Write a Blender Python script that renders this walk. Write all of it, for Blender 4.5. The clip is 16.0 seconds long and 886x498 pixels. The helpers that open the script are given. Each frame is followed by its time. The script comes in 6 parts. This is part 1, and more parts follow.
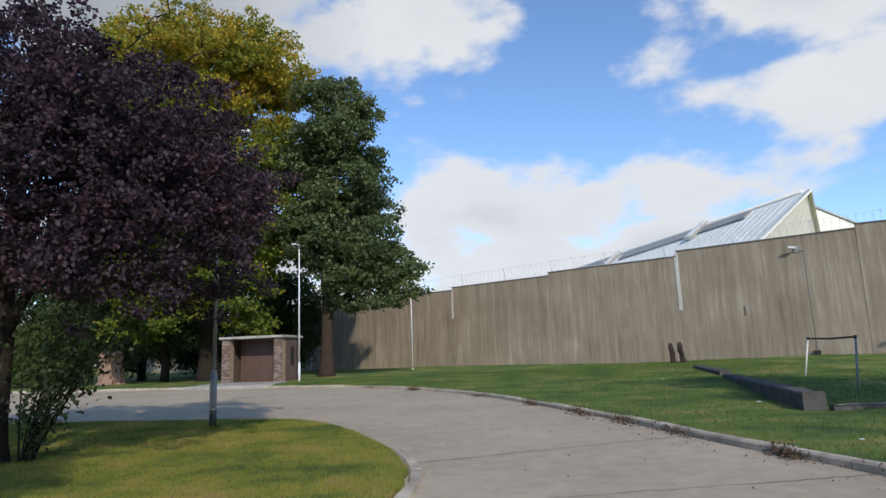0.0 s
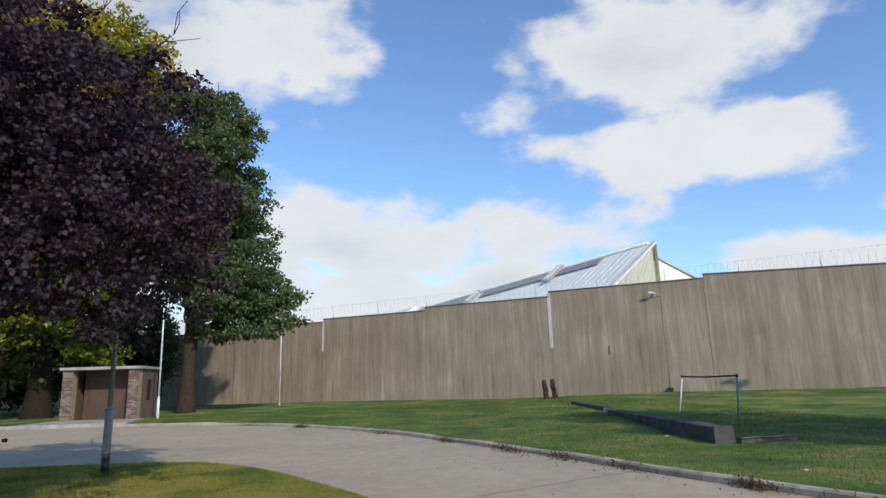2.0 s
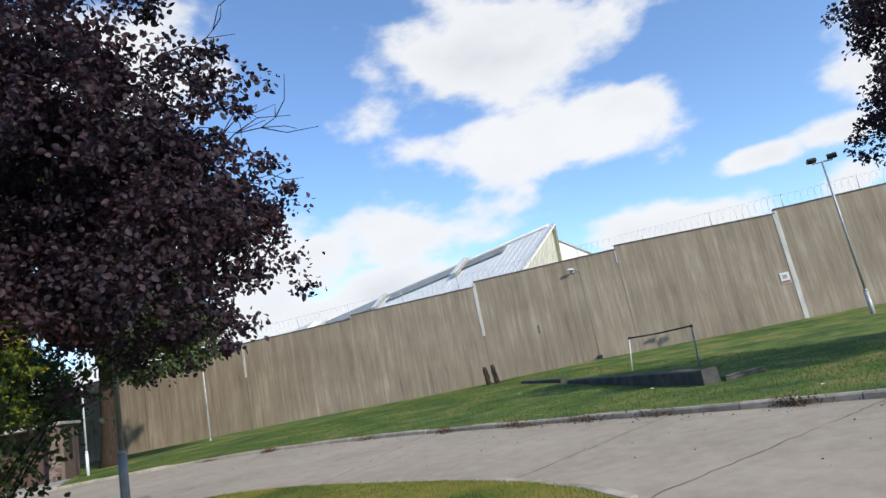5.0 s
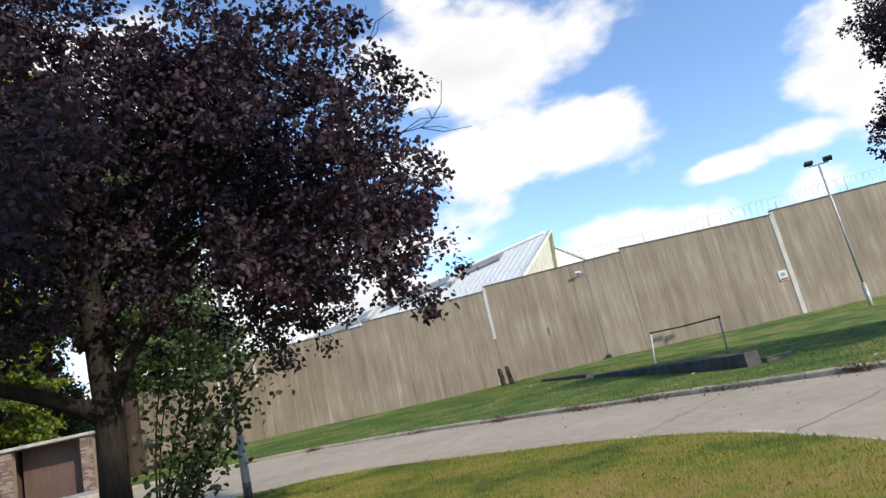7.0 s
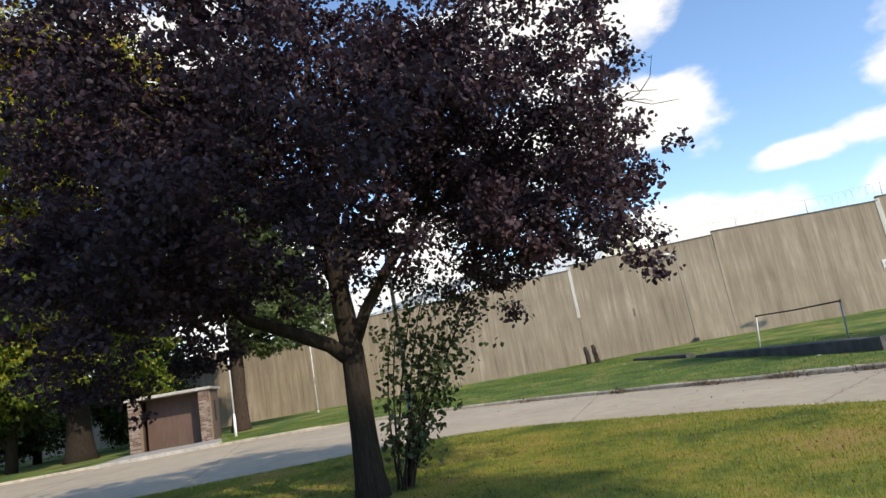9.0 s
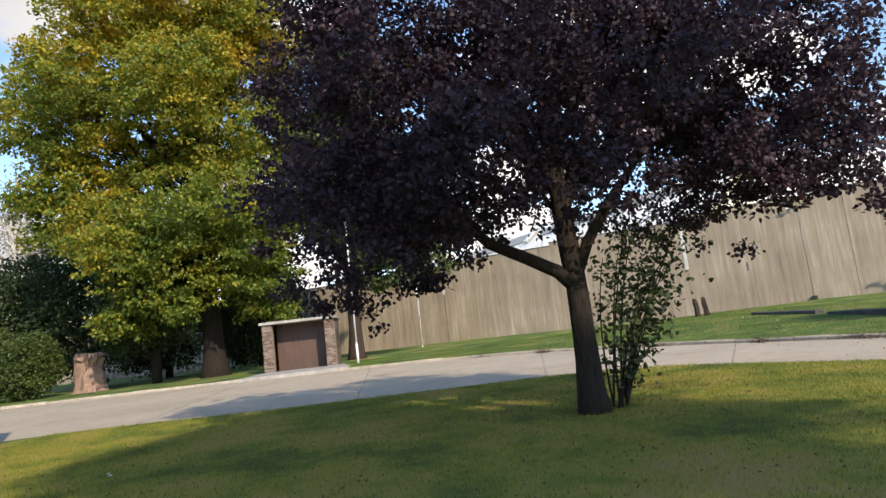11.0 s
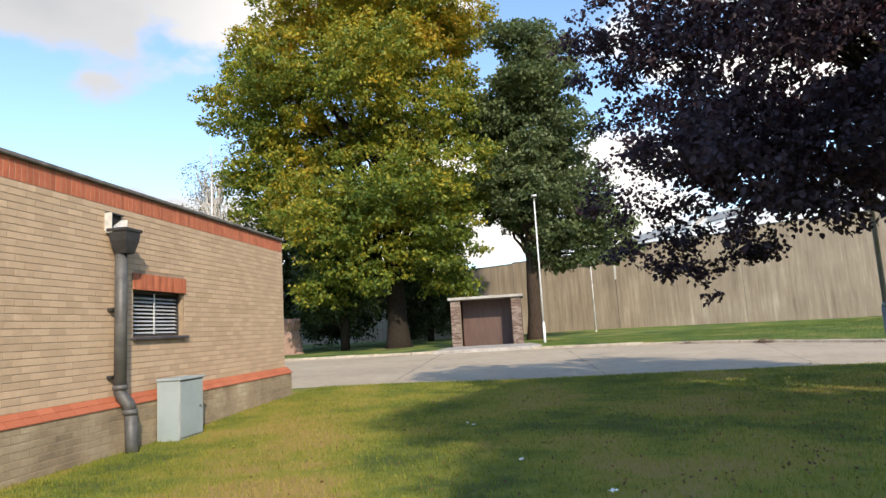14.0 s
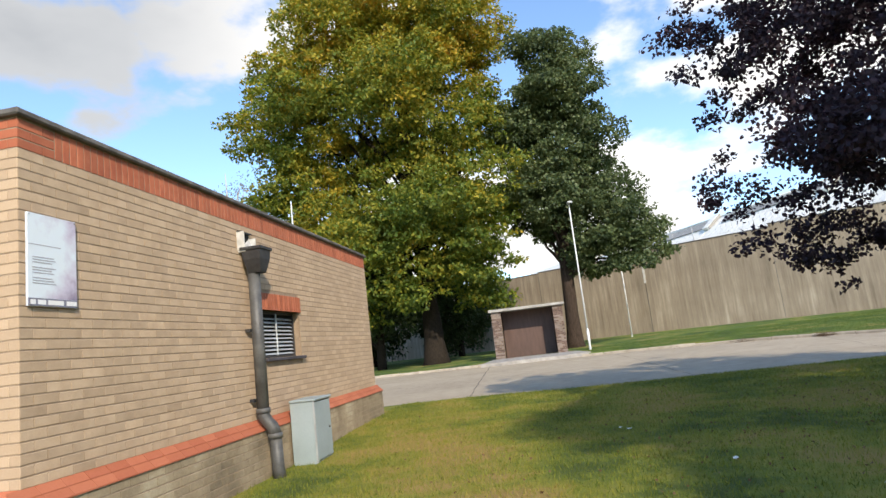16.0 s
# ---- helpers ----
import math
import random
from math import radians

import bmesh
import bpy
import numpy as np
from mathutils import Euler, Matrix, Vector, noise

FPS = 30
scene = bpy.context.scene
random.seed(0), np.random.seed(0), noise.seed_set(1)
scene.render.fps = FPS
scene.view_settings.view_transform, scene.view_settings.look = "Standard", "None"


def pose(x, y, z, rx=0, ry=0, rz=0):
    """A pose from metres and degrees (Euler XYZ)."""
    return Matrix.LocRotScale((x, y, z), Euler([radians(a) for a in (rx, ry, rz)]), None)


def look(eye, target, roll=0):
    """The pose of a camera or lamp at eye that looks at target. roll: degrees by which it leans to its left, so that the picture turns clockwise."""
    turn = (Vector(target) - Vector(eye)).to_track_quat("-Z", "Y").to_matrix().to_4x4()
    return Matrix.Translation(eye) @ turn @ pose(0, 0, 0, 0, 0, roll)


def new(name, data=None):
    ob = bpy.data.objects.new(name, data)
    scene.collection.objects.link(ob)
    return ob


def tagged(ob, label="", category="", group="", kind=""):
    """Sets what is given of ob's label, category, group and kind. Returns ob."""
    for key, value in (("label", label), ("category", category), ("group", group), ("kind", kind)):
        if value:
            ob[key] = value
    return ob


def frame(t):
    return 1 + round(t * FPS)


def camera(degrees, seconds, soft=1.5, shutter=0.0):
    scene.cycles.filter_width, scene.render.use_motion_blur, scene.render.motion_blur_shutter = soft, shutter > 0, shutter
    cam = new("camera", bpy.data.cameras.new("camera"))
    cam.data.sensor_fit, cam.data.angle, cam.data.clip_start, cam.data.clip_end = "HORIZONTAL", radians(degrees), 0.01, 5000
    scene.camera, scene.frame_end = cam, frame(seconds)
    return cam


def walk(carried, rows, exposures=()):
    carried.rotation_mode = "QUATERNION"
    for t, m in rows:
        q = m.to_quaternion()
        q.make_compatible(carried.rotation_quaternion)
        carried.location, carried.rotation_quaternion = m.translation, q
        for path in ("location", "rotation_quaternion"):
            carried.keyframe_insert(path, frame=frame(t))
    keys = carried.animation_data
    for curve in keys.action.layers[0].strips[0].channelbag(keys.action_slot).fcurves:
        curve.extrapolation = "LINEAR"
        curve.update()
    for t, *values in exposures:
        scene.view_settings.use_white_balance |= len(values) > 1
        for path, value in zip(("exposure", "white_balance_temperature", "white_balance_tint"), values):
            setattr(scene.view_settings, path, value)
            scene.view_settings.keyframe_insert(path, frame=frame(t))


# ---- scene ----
cam = camera(71.3, 16.0)
PATH = [
    (0, (-0.023, -0.053, 1.437), (-0.025, 1.918, 1.773), -2.1),
    (0.5, (-0.507, 0.146, 1.457), (-0.326, 2.11, 1.791), -1.8),
    (1, (-0.96, 0.218, 1.475), (-0.654, 2.165, 1.816), -1.6),
    (1.5, (-1.542, 0.346, 1.493), (-1.104, 2.259, 1.876), -1.1),
    (2, (-1.942, 0.59, 1.495), (-1.461, 2.484, 1.923), -1.7),
    (2.5, (-2.376, 0.687, 1.518), (-1.68, 2.516, 1.934), -3.2),
    (3, (-2.633, 0.866, 1.494), (-1.898, 2.671, 1.943), -3.9),
    (5.5, (-4.905, 1.409, 1.402), (-4.027, 3.162, 1.798), -12.8),
    (6, (-5.483, 1.431, 1.401), (-4.575, 3.165, 1.81), -13.2),
    (6.5, (-6.084, 1.404, 1.407), (-5.164, 3.131, 1.822), -13.0),
    (7, (-6.715, 1.464, 1.297), (-5.796, 3.188, 1.721), -12.9),
    (7.5, (-7.26, 1.526, 1.242), (-6.334, 3.248, 1.664), -12.3),
    (8, (-7.84, 1.564, 1.166), (-6.956, 3.303, 1.605), -12.0),
    (8.5, (-8.342, 1.647, 1.293), (-7.522, 3.423, 1.71), -10.7),
    (9, (-8.868, 1.806, 1.358), (-8.11, 3.614, 1.755), -10.1),
    (9.5, (-9.365, 1.838, 1.35), (-8.674, 3.678, 1.723), -9.4),
    (12, (-12.028, 2.154, 1.324), (-11.648, 4.105, 1.551), -5.2),
    (12.5, (-12.488, 2.305, 1.288), (-12.21, 4.271, 1.524), -4.7),
    (13, (-12.999, 2.466, 1.299), (-12.837, 4.444, 1.543), -3.8),
    (13.5, (-13.411, 2.547, 1.301), (-13.279, 4.526, 1.556), -3.4),
    (14, (-13.806, 2.707, 1.276), (-13.7, 4.687, 1.532), -3.4),
    (14.5, (-14.228, 2.786, 1.269), (-14.122, 4.766, 1.534), -2.5),
    (15, (-14.633, 2.922, 1.284), (-14.509, 4.897, 1.576), -2.9),
    (15.5, (-15.086, 2.977, 1.274), (-14.972, 4.95, 1.582), -5.5),
    (16, (-15.48, 3.0, 1.302), (-15.378, 4.974, 1.611), -6.7),
]
walk(cam, [(t, look(eye, target, roll)) for t, eye, target, roll in PATH],
     [(0, -0.30, 6450, 10), (3, -0.22, 6450, 10), (5.5, -0.02, 6550, 10), (7, 0.14, 6800, 10), (8.5, 0.22, 7150, 10), (9, 0.22, 7200, 10), (9.7, 0.24, 7200, 11), (12, 0.48, 7300, 13), (14.5, 0.46, 7250, 11), (16, 0.36, 7050, 10)])


# ---- light ----
TO_SUN = Vector((0.28, -0.96, 0.0)).normalized() * math.cos(radians(32)) + Vector((0, 0, math.sin(radians(32))))
sun = new("sun", bpy.data.lights.new("sun", "SUN"))
sun.data.energy, sun.data.angle, sun.data.color = 4.1, radians(0.6), (1.0, 0.91, 0.78)
sun.matrix_world = look(TO_SUN * 60, (0, 0, 0))

# cloud banks: azimuth and elevation of the middle, half width and half height, all in degrees
CLOUDS = [
    (-17, 29, 9, 5), (1, 30, 9, 4.5), (5, 13.5, 10, 4.6), (6, 8.2, 14, 3.0), (22, 13, 9, 3.6), (34, 28.5, 12, 6),
    (33, 19.6, 11, 3.2), (43.5, 18.6, 6.5, 4), (20, 9.5, 9, 3.2), (54, 12.5, 4.5, 1.3), (60, 12.8, 3.5, 1.5), (60, 8.6, 3.5, 1.6), (14, 12, 6, 3.2), (0, 10, 5, 3),
    (46, 9, 8, 2), (-29, 27, 9, 4.5), (-21, 11, 5.5, 3.0), (-12, 10, 8, 4), (-40, 12, 9, 4), (70, 16, 10, 5),
]


def link(tree, a, b):
    tree.links.new(a, b)


def maths(tree, op, a, b=None, c=None, clamp=False):
    n = tree.nodes.new("ShaderNodeMath")
    n.operation, n.use_clamp = op, clamp
    for i, v in enumerate((a, b, c)):
        if v is None:
            continue
        if isinstance(v, (int, float)):
            n.inputs[i].default_value = v
        else:
            link(tree, v, n.inputs[i])
    return n.outputs[0]


def mixed(tree, fac, a, b):
    n = tree.nodes.new("ShaderNodeMix")
    n.data_type = "RGBA"
    for i, v in ((0, fac), (6, a), (7, b)):
        if isinstance(v, (int, float)):
            n.inputs[i].default_value = v
        elif isinstance(v, tuple):
            n.inputs[i].default_value = (*v[:3], 1)
        else:
            link(tree, v, n.inputs[i])
    return n.outputs[2]


def build_world():
    world = bpy.data.worlds.new("sky")
    scene.world = world
    world.use_nodes = True
    t = world.node_tree
    t.nodes.clear()
    sky = t.nodes.new("ShaderNodeTexSky")
    sky.sky_type, sky.sun_disc = "NISHITA", False
    sky.sun_elevation, sky.sun_rotation = radians(32), math.atan2(TO_SUN.x, TO_SUN.y)
    sky.air_density, sky.dust_density, sky.ozone_density = 1.0, 0.4, 1.6
    co = t.nodes.new("ShaderNodeTexCoord")
    sep = t.nodes.new("ShaderNodeSeparateXYZ")
    link(t, co.outputs["Generated"], sep.inputs[0])
    x, y, z = sep.outputs
    az = maths(t, "MULTIPLY", maths(t, "ARCTAN2", x, y), 180 / math.pi)
    el = maths(t, "MULTIPLY", maths(t, "ARCSINE", z), 180 / math.pi)
    # billowing edges: the banks' outlines are bent by noise
    stretch = t.nodes.new("ShaderNodeMapping")
    stretch.inputs["Scale"].default_value = (1, 1, 1.8)
    link(t, co.outputs["Generated"], stretch.inputs[0])
    big = t.nodes.new("ShaderNodeTexNoise")
    big.inputs["Scale"].default_value, big.inputs["Detail"].default_value, big.inputs["Roughness"].default_value = 6.5, 10, 0.53
    link(t, stretch.outputs[0], big.inputs["Vector"])
    total = None
    for a0, e0, wa, we in CLOUDS:
        da = maths(t, "POWER", maths(t, "MULTIPLY", maths(t, "SUBTRACT", az, a0), 1 / wa), 2)
        de = maths(t, "POWER", maths(t, "MULTIPLY", maths(t, "SUBTRACT", el, e0), 1 / we), 2)
        g = maths(t, "POWER", 2.718, maths(t, "MULTIPLY", maths(t, "ADD", da, de), -0.9))
        total = g if total is None else maths(t, "MAXIMUM", total, g)
    # a low bank all along the horizon
    low = maths(t, "POWER", 2.718, maths(t, "MULTIPLY", maths(t, "POWER", maths(t, "MULTIPLY", maths(t, "SUBTRACT", el, 3), 1 / 4.0), 2), -1.0))
    total = maths(t, "MAXIMUM", total, maths(t, "MULTIPLY", low, 0.8))
    dens = maths(t, "ADD", maths(t, "MULTIPLY", total, 0.70), maths(t, "MULTIPLY", maths(t, "SUBTRACT", big.outputs["Fac"], 0.5), 1.5))
    cover = t.nodes.new("ShaderNodeMapRange")
    cover.interpolation_type = "SMOOTHSTEP"
    cover.inputs["From Min"].default_value, cover.inputs["From Max"].default_value = 0.20, 0.50
    link(t, dens, cover.inputs["Value"])
    body = t.nodes.new("ShaderNodeMapRange")
    body.inputs["From Min"].default_value, body.inputs["From Max"].default_value = 0.35, 0.85
    link(t, dens, body.inputs["Value"])
    grey = t.nodes.new("ShaderNodeTexNoise")
    grey.inputs["Scale"].default_value, grey.inputs["Detail"].default_value = 4.0, 5
    link(t, stretch.outputs[0], grey.inputs["Vector"])
    shade = maths(t, "MULTIPLY", body.outputs[0], maths(t, "MULTIPLY", maths(t, "SUBTRACT", grey.outputs["Fac"], 0.34, clamp=True), 3.4), clamp=True)
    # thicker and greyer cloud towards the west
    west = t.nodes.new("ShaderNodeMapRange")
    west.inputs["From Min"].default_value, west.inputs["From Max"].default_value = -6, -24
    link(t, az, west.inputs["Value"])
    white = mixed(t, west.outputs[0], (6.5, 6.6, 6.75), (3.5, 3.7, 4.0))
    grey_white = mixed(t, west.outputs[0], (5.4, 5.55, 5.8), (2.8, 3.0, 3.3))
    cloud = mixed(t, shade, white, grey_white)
    tone = t.nodes.new("ShaderNodeVectorMath")
    tone.operation = "MULTIPLY"
    tone.inputs[1].default_value = (1.22, 1.43, 1.68)
    link(t, sky.outputs[0], tone.inputs[0])
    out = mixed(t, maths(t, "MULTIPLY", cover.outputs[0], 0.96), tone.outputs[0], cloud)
    bg = t.nodes.new("ShaderNodeBackground")
    bg.inputs["Strength"].default_value = 0.15
    link(t, out, bg.inputs["Color"])
    end = t.nodes.new("ShaderNodeOutputWorld")
    link(t, bg.outputs[0], end.inputs["Surface"])


build_world()


# ---- materials ----
def noise_node(t, vec, scale, detail=4, rough=0.55, stretch=None):
    if stretch:
        m = t.nodes.new("ShaderNodeMapping")
        m.inputs["Scale"].default_value = stretch
        link(t, vec, m.inputs[0])
        vec = m.outputs[0]
    n = t.nodes.new("ShaderNodeTexNoise")
    n.inputs["Scale"].default_value, n.inputs["Detail"].default_value, n.inputs["Roughness"].default_value = scale, detail, rough
    link(t, vec, n.inputs["Vector"])
    return n.outputs["Fac"]


def ramp(t, fac, stops):
    r = t.nodes.new("ShaderNodeValToRGB")
    e = r.color_ramp.elements
    while len(e) < len(stops):
        e.new(0.5)
    for el, (p, c) in zip(e, stops):
        el.position, el.color = p, (*c, 1)
    link(t, fac, r.inputs[0])
    return r.outputs[0]


def material(name, rough=0.8, metal=0.0):
    m = bpy.data.materials.new(name)
    m.use_nodes = True
    t = m.node_tree
    p = t.nodes["Principled BSDF"]
    p.inputs["Roughness"].default_value, p.inputs["Metallic"].default_value = rough, metal
    co = t.nodes.new("ShaderNodeTexCoord").outputs["Object"]
    return m, t, p, co


def bumped(t, p, height, strength=0.4, distance=0.01):
    b = t.nodes.new("ShaderNodeBump")
    b.inputs["Strength"].default_value, b.inputs["Distance"].default_value = strength, distance
    link(t, height, b.inputs["Height"])
    link(t, b.outputs[0], p.inputs["Normal"])


def mottled(name, dark, light, scale=6.0, rough=0.8, metal=0.0, grain=60.0, bump=0.3, stretch=None, dist=0.005, vary=0.0):
    """A surface whose colour wanders between two tones, with fine grain and relief."""
    m, t, p, co = material(name, rough, metal)
    if vary:
        info = t.nodes.new("ShaderNodeObjectInfo")
        off = t.nodes.new("ShaderNodeVectorMath")
        off.operation = "ADD"
        link(t, co, off.inputs[0])
        sc = maths(t, "MULTIPLY", info.outputs["Random"], 37.0)
        link(t, sc, off.inputs[1])
        co = off.outputs[0]
    a = noise_node(t, co, scale, 5, 0.6, stretch)
    b = noise_node(t, co, grain, 3)
    f = maths(t, "ADD", maths(t, "MULTIPLY", a, 0.75), maths(t, "MULTIPLY", b, 0.25))
    col = ramp(t, f, [(0.32, dark), (0.68, light)])
    if vary:
        k = maths(t, "ADD", maths(t, "MULTIPLY", info.outputs["Random"], vary), 1 - vary / 2)
        v = t.nodes.new("ShaderNodeVectorMath")
        v.operation = "SCALE"
        link(t, col, v.inputs[0])
        link(t, k, v.inputs["Scale"])
        col = v.outputs[0]
    link(t, col, p.inputs["Base Color"])
    if bump:
        bumped(t, p, f, bump, dist)
    return m


def island_brick(name, dark, light, vary=0.35):
    """Bricks joined in one mesh: each takes its own tone."""
    m, t, p, co = material(name, 0.88)
    rnd = t.nodes.new("ShaderNodeNewGeometry").outputs["Random Per Island"]
    a = noise_node(t, co, 1.1, 6, 0.65)
    b = noise_node(t, co, 70, 4)
    f = maths(t, "ADD", maths(t, "MULTIPLY", rnd, 0.3), maths(t, "ADD", maths(t, "MULTIPLY", a, 0.5), maths(t, "MULTIPLY", b, 0.3)))
    link(t, ramp(t, f, [(0.2, dark), (0.9, light)]), p.inputs["Base Color"])
    bumped(t, p, b, 0.35, 0.003)
    return m


def stained_plinth():
    """Plinth bricks under a crust of grey soot and pale lime."""
    m, t, p, co = material("stained_plinth_brick", 0.92)
    rnd = t.nodes.new("ShaderNodeNewGeometry").outputs["Random Per Island"]
    a = noise_node(t, co, 1.3, 5, 0.65)
    b = noise_node(t, co, 60, 4)
    f = maths(t, "ADD", maths(t, "MULTIPLY", a, 0.85), maths(t, "ADD", maths(t, "MULTIPLY", rnd, 0.08), maths(t, "MULTIPLY", b, 0.16)))
    link(t, ramp(t, f, [(0.34, (0.115, 0.088, 0.056)), (0.48, (0.22, 0.168, 0.105)), (0.62, (0.32, 0.25, 0.16)), (0.76, (0.46, 0.39, 0.27))]), p.inputs["Base Color"])
    bumped(t, p, b, 0.4, 0.004)
    return m


def foliage(name, stops, patch=0.25, gloss=0.65, through_light=0.35, rise=0.0, middle=0.0):
    """Leaves: tone by leaf and by patch of the crown, a little light through the blade."""
    m, t, p, co = material(name, gloss)
    rnd = t.nodes.new("ShaderNodeNewGeometry").outputs["Random Per Island"]
    a = noise_node(t, co, patch, 3)
    f = maths(t, "ADD", maths(t, "MULTIPLY", rnd, 0.4), maths(t, "MULTIPLY", maths(t, "SUBTRACT", a, 0.2), 1.0))
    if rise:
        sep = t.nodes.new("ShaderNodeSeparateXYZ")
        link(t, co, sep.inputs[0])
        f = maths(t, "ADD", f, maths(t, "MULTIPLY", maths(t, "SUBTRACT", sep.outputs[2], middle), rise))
    col = ramp(t, f, stops)
    link(t, col, p.inputs["Base Color"])
    tr = t.nodes.new("ShaderNodeBsdfTranslucent")
    link(t, col, tr.inputs["Color"])
    mix = t.nodes.new("ShaderNodeMixShader")
    mix.inputs[0].default_value = through_light
    link(t, p.outputs[0], mix.inputs[1])
    link(t, tr.outputs[0], mix.inputs[2])
    link(t, mix.outputs[0], t.nodes["Material Output"].inputs["Surface"])
    return m


def wall_concrete():
    """Board-marked concrete with rain streaks running down it."""
    m, t, p, co = material("board_marked_concrete", 0.9)
    streak = noise_node(t, co, 1.0, 7, 0.7, (2.3, 1.0, 0.20))
    fine = noise_node(t, co, 1.0, 5, 0.7, (8.0, 1.0, 0.45))
    cloud = noise_node(t, co, 0.35, 4)
    grain = noise_node(t, co, 30, 4)
    sep = t.nodes.new("ShaderNodeSeparateXYZ")
    link(t, co, sep.inputs[0])
    board = t.nodes.new("ShaderNodeTexWhiteNoise")
    board.noise_dimensions = "1D"
    link(t, maths(t, "FLOOR", maths(t, "MULTIPLY", sep.outputs[0], 5.2)), board.inputs["W"])
    f = maths(t, "ADD", maths(t, "MULTIPLY", streak, 0.36), maths(t, "MULTIPLY", fine, 0.30))
    f = maths(t, "ADD", f, maths(t, "ADD", maths(t, "MULTIPLY", cloud, 0.24), maths(t, "ADD", maths(t, "MULTIPLY", board.outputs["Value"], 0.045), maths(t, "MULTIPLY", grain, 0.10))))
    col = ramp(t, f, [(0.37, (0.145, 0.118, 0.087)), (0.46, (0.240, 0.194, 0.143)), (0.54, (0.305, 0.250, 0.185)), (0.65, (0.45, 0.385, 0.30))])
    link(t, col, p.inputs["Base Color"])
    groove = maths(t, "PINGPONG", maths(t, "MULTIPLY", sep.outputs[0], 5.2), 0.5)
    h = maths(t, "ADD", maths(t, "MULTIPLY", maths(t, "MINIMUM", groove, 0.06), 6.0), maths(t, "ADD", maths(t, "MULTIPLY", board.outputs["Value"], 0.25), maths(t, "MULTIPLY", grain, 0.3)))
    bumped(t, p, h, 0.30, 0.012)
    return m


def grass_ground(name, stops):
    m, t, p, co = material(name, 0.95)
    a = noise_node(t, co, 0.55, 4, 0.6)
    b = noise_node(t, co, 2.6, 5, 0.65)
    c = noise_node(t, co, 45, 4, 0.7)
    f = maths(t, "ADD", maths(t, "MULTIPLY", maths(t, "SUBTRACT", a, 0.27), 1.3), maths(t, "ADD", maths(t, "MULTIPLY", maths(t, "SUBTRACT", b, 0.22), 0.5), maths(t, "MULTIPLY", c, 0.2)))
    col = ramp(t, f, stops)
    link(t, col, p.inputs["Base Color"])
    bumped(t, p, maths(t, "ADD", c, b), 0.9, 0.03)
    return m


def road_concrete():
    m, t, p, co = material("worn_road_concrete", 0.85)
    a = noise_node(t, co, 0.25, 5, 0.6)
    b = noise_node(t, co, 3.0, 6, 0.65)
    c = noise_node(t, co, 60, 4)
    f = maths(t, "ADD", maths(t, "MULTIPLY", a, 0.4), maths(t, "ADD", maths(t, "MULTIPLY", b, 0.35), maths(t, "MULTIPLY", c, 0.25)))
    col = ramp(t, f, [(0.32, (0.25, 0.203, 0.140)), (0.5, (0.38, 0.315, 0.227)), (0.68, (0.485, 0.408, 0.302))])
    link(t, col, p.inputs["Base Color"])
    bumped(t, p, c, 0.25, 0.004)
    return m


def board_print():
    """A faded print: pale mist, mauve at the foot and slate at the top corner."""
    m, t, p, co = material("faded_board_print", 0.35)
    sep = t.nodes.new("ShaderNodeSeparateXYZ")
    link(t, co, sep.inputs[0])
    n = noise_node(t, co, 5.0, 4)
    right = maths(t, "MULTIPLY", maths(t, "ADD", sep.outputs[0], 8.23), 2.4)
    mist = maths(t, "ADD", maths(t, "MULTIPLY", maths(t, "ABSOLUTE", maths(t, "SUBTRACT", sep.outputs[2], 2.30)), 1.0), maths(t, "MULTIPLY", right, 0.55))
    f = maths(t, "ADD", mist, maths(t, "MULTIPLY", maths(t, "SUBTRACT", n, 0.5), 1.1))
    col = ramp(t, f, [(0.15, (0.66, 0.72, 0.76)), (0.42, (0.52, 0.47, 0.56)), (0.62, (0.30, 0.25, 0.33)), (0.85, (0.13, 0.13, 0.19))])
    link(t, col, p.inputs["Base Color"])
    return m


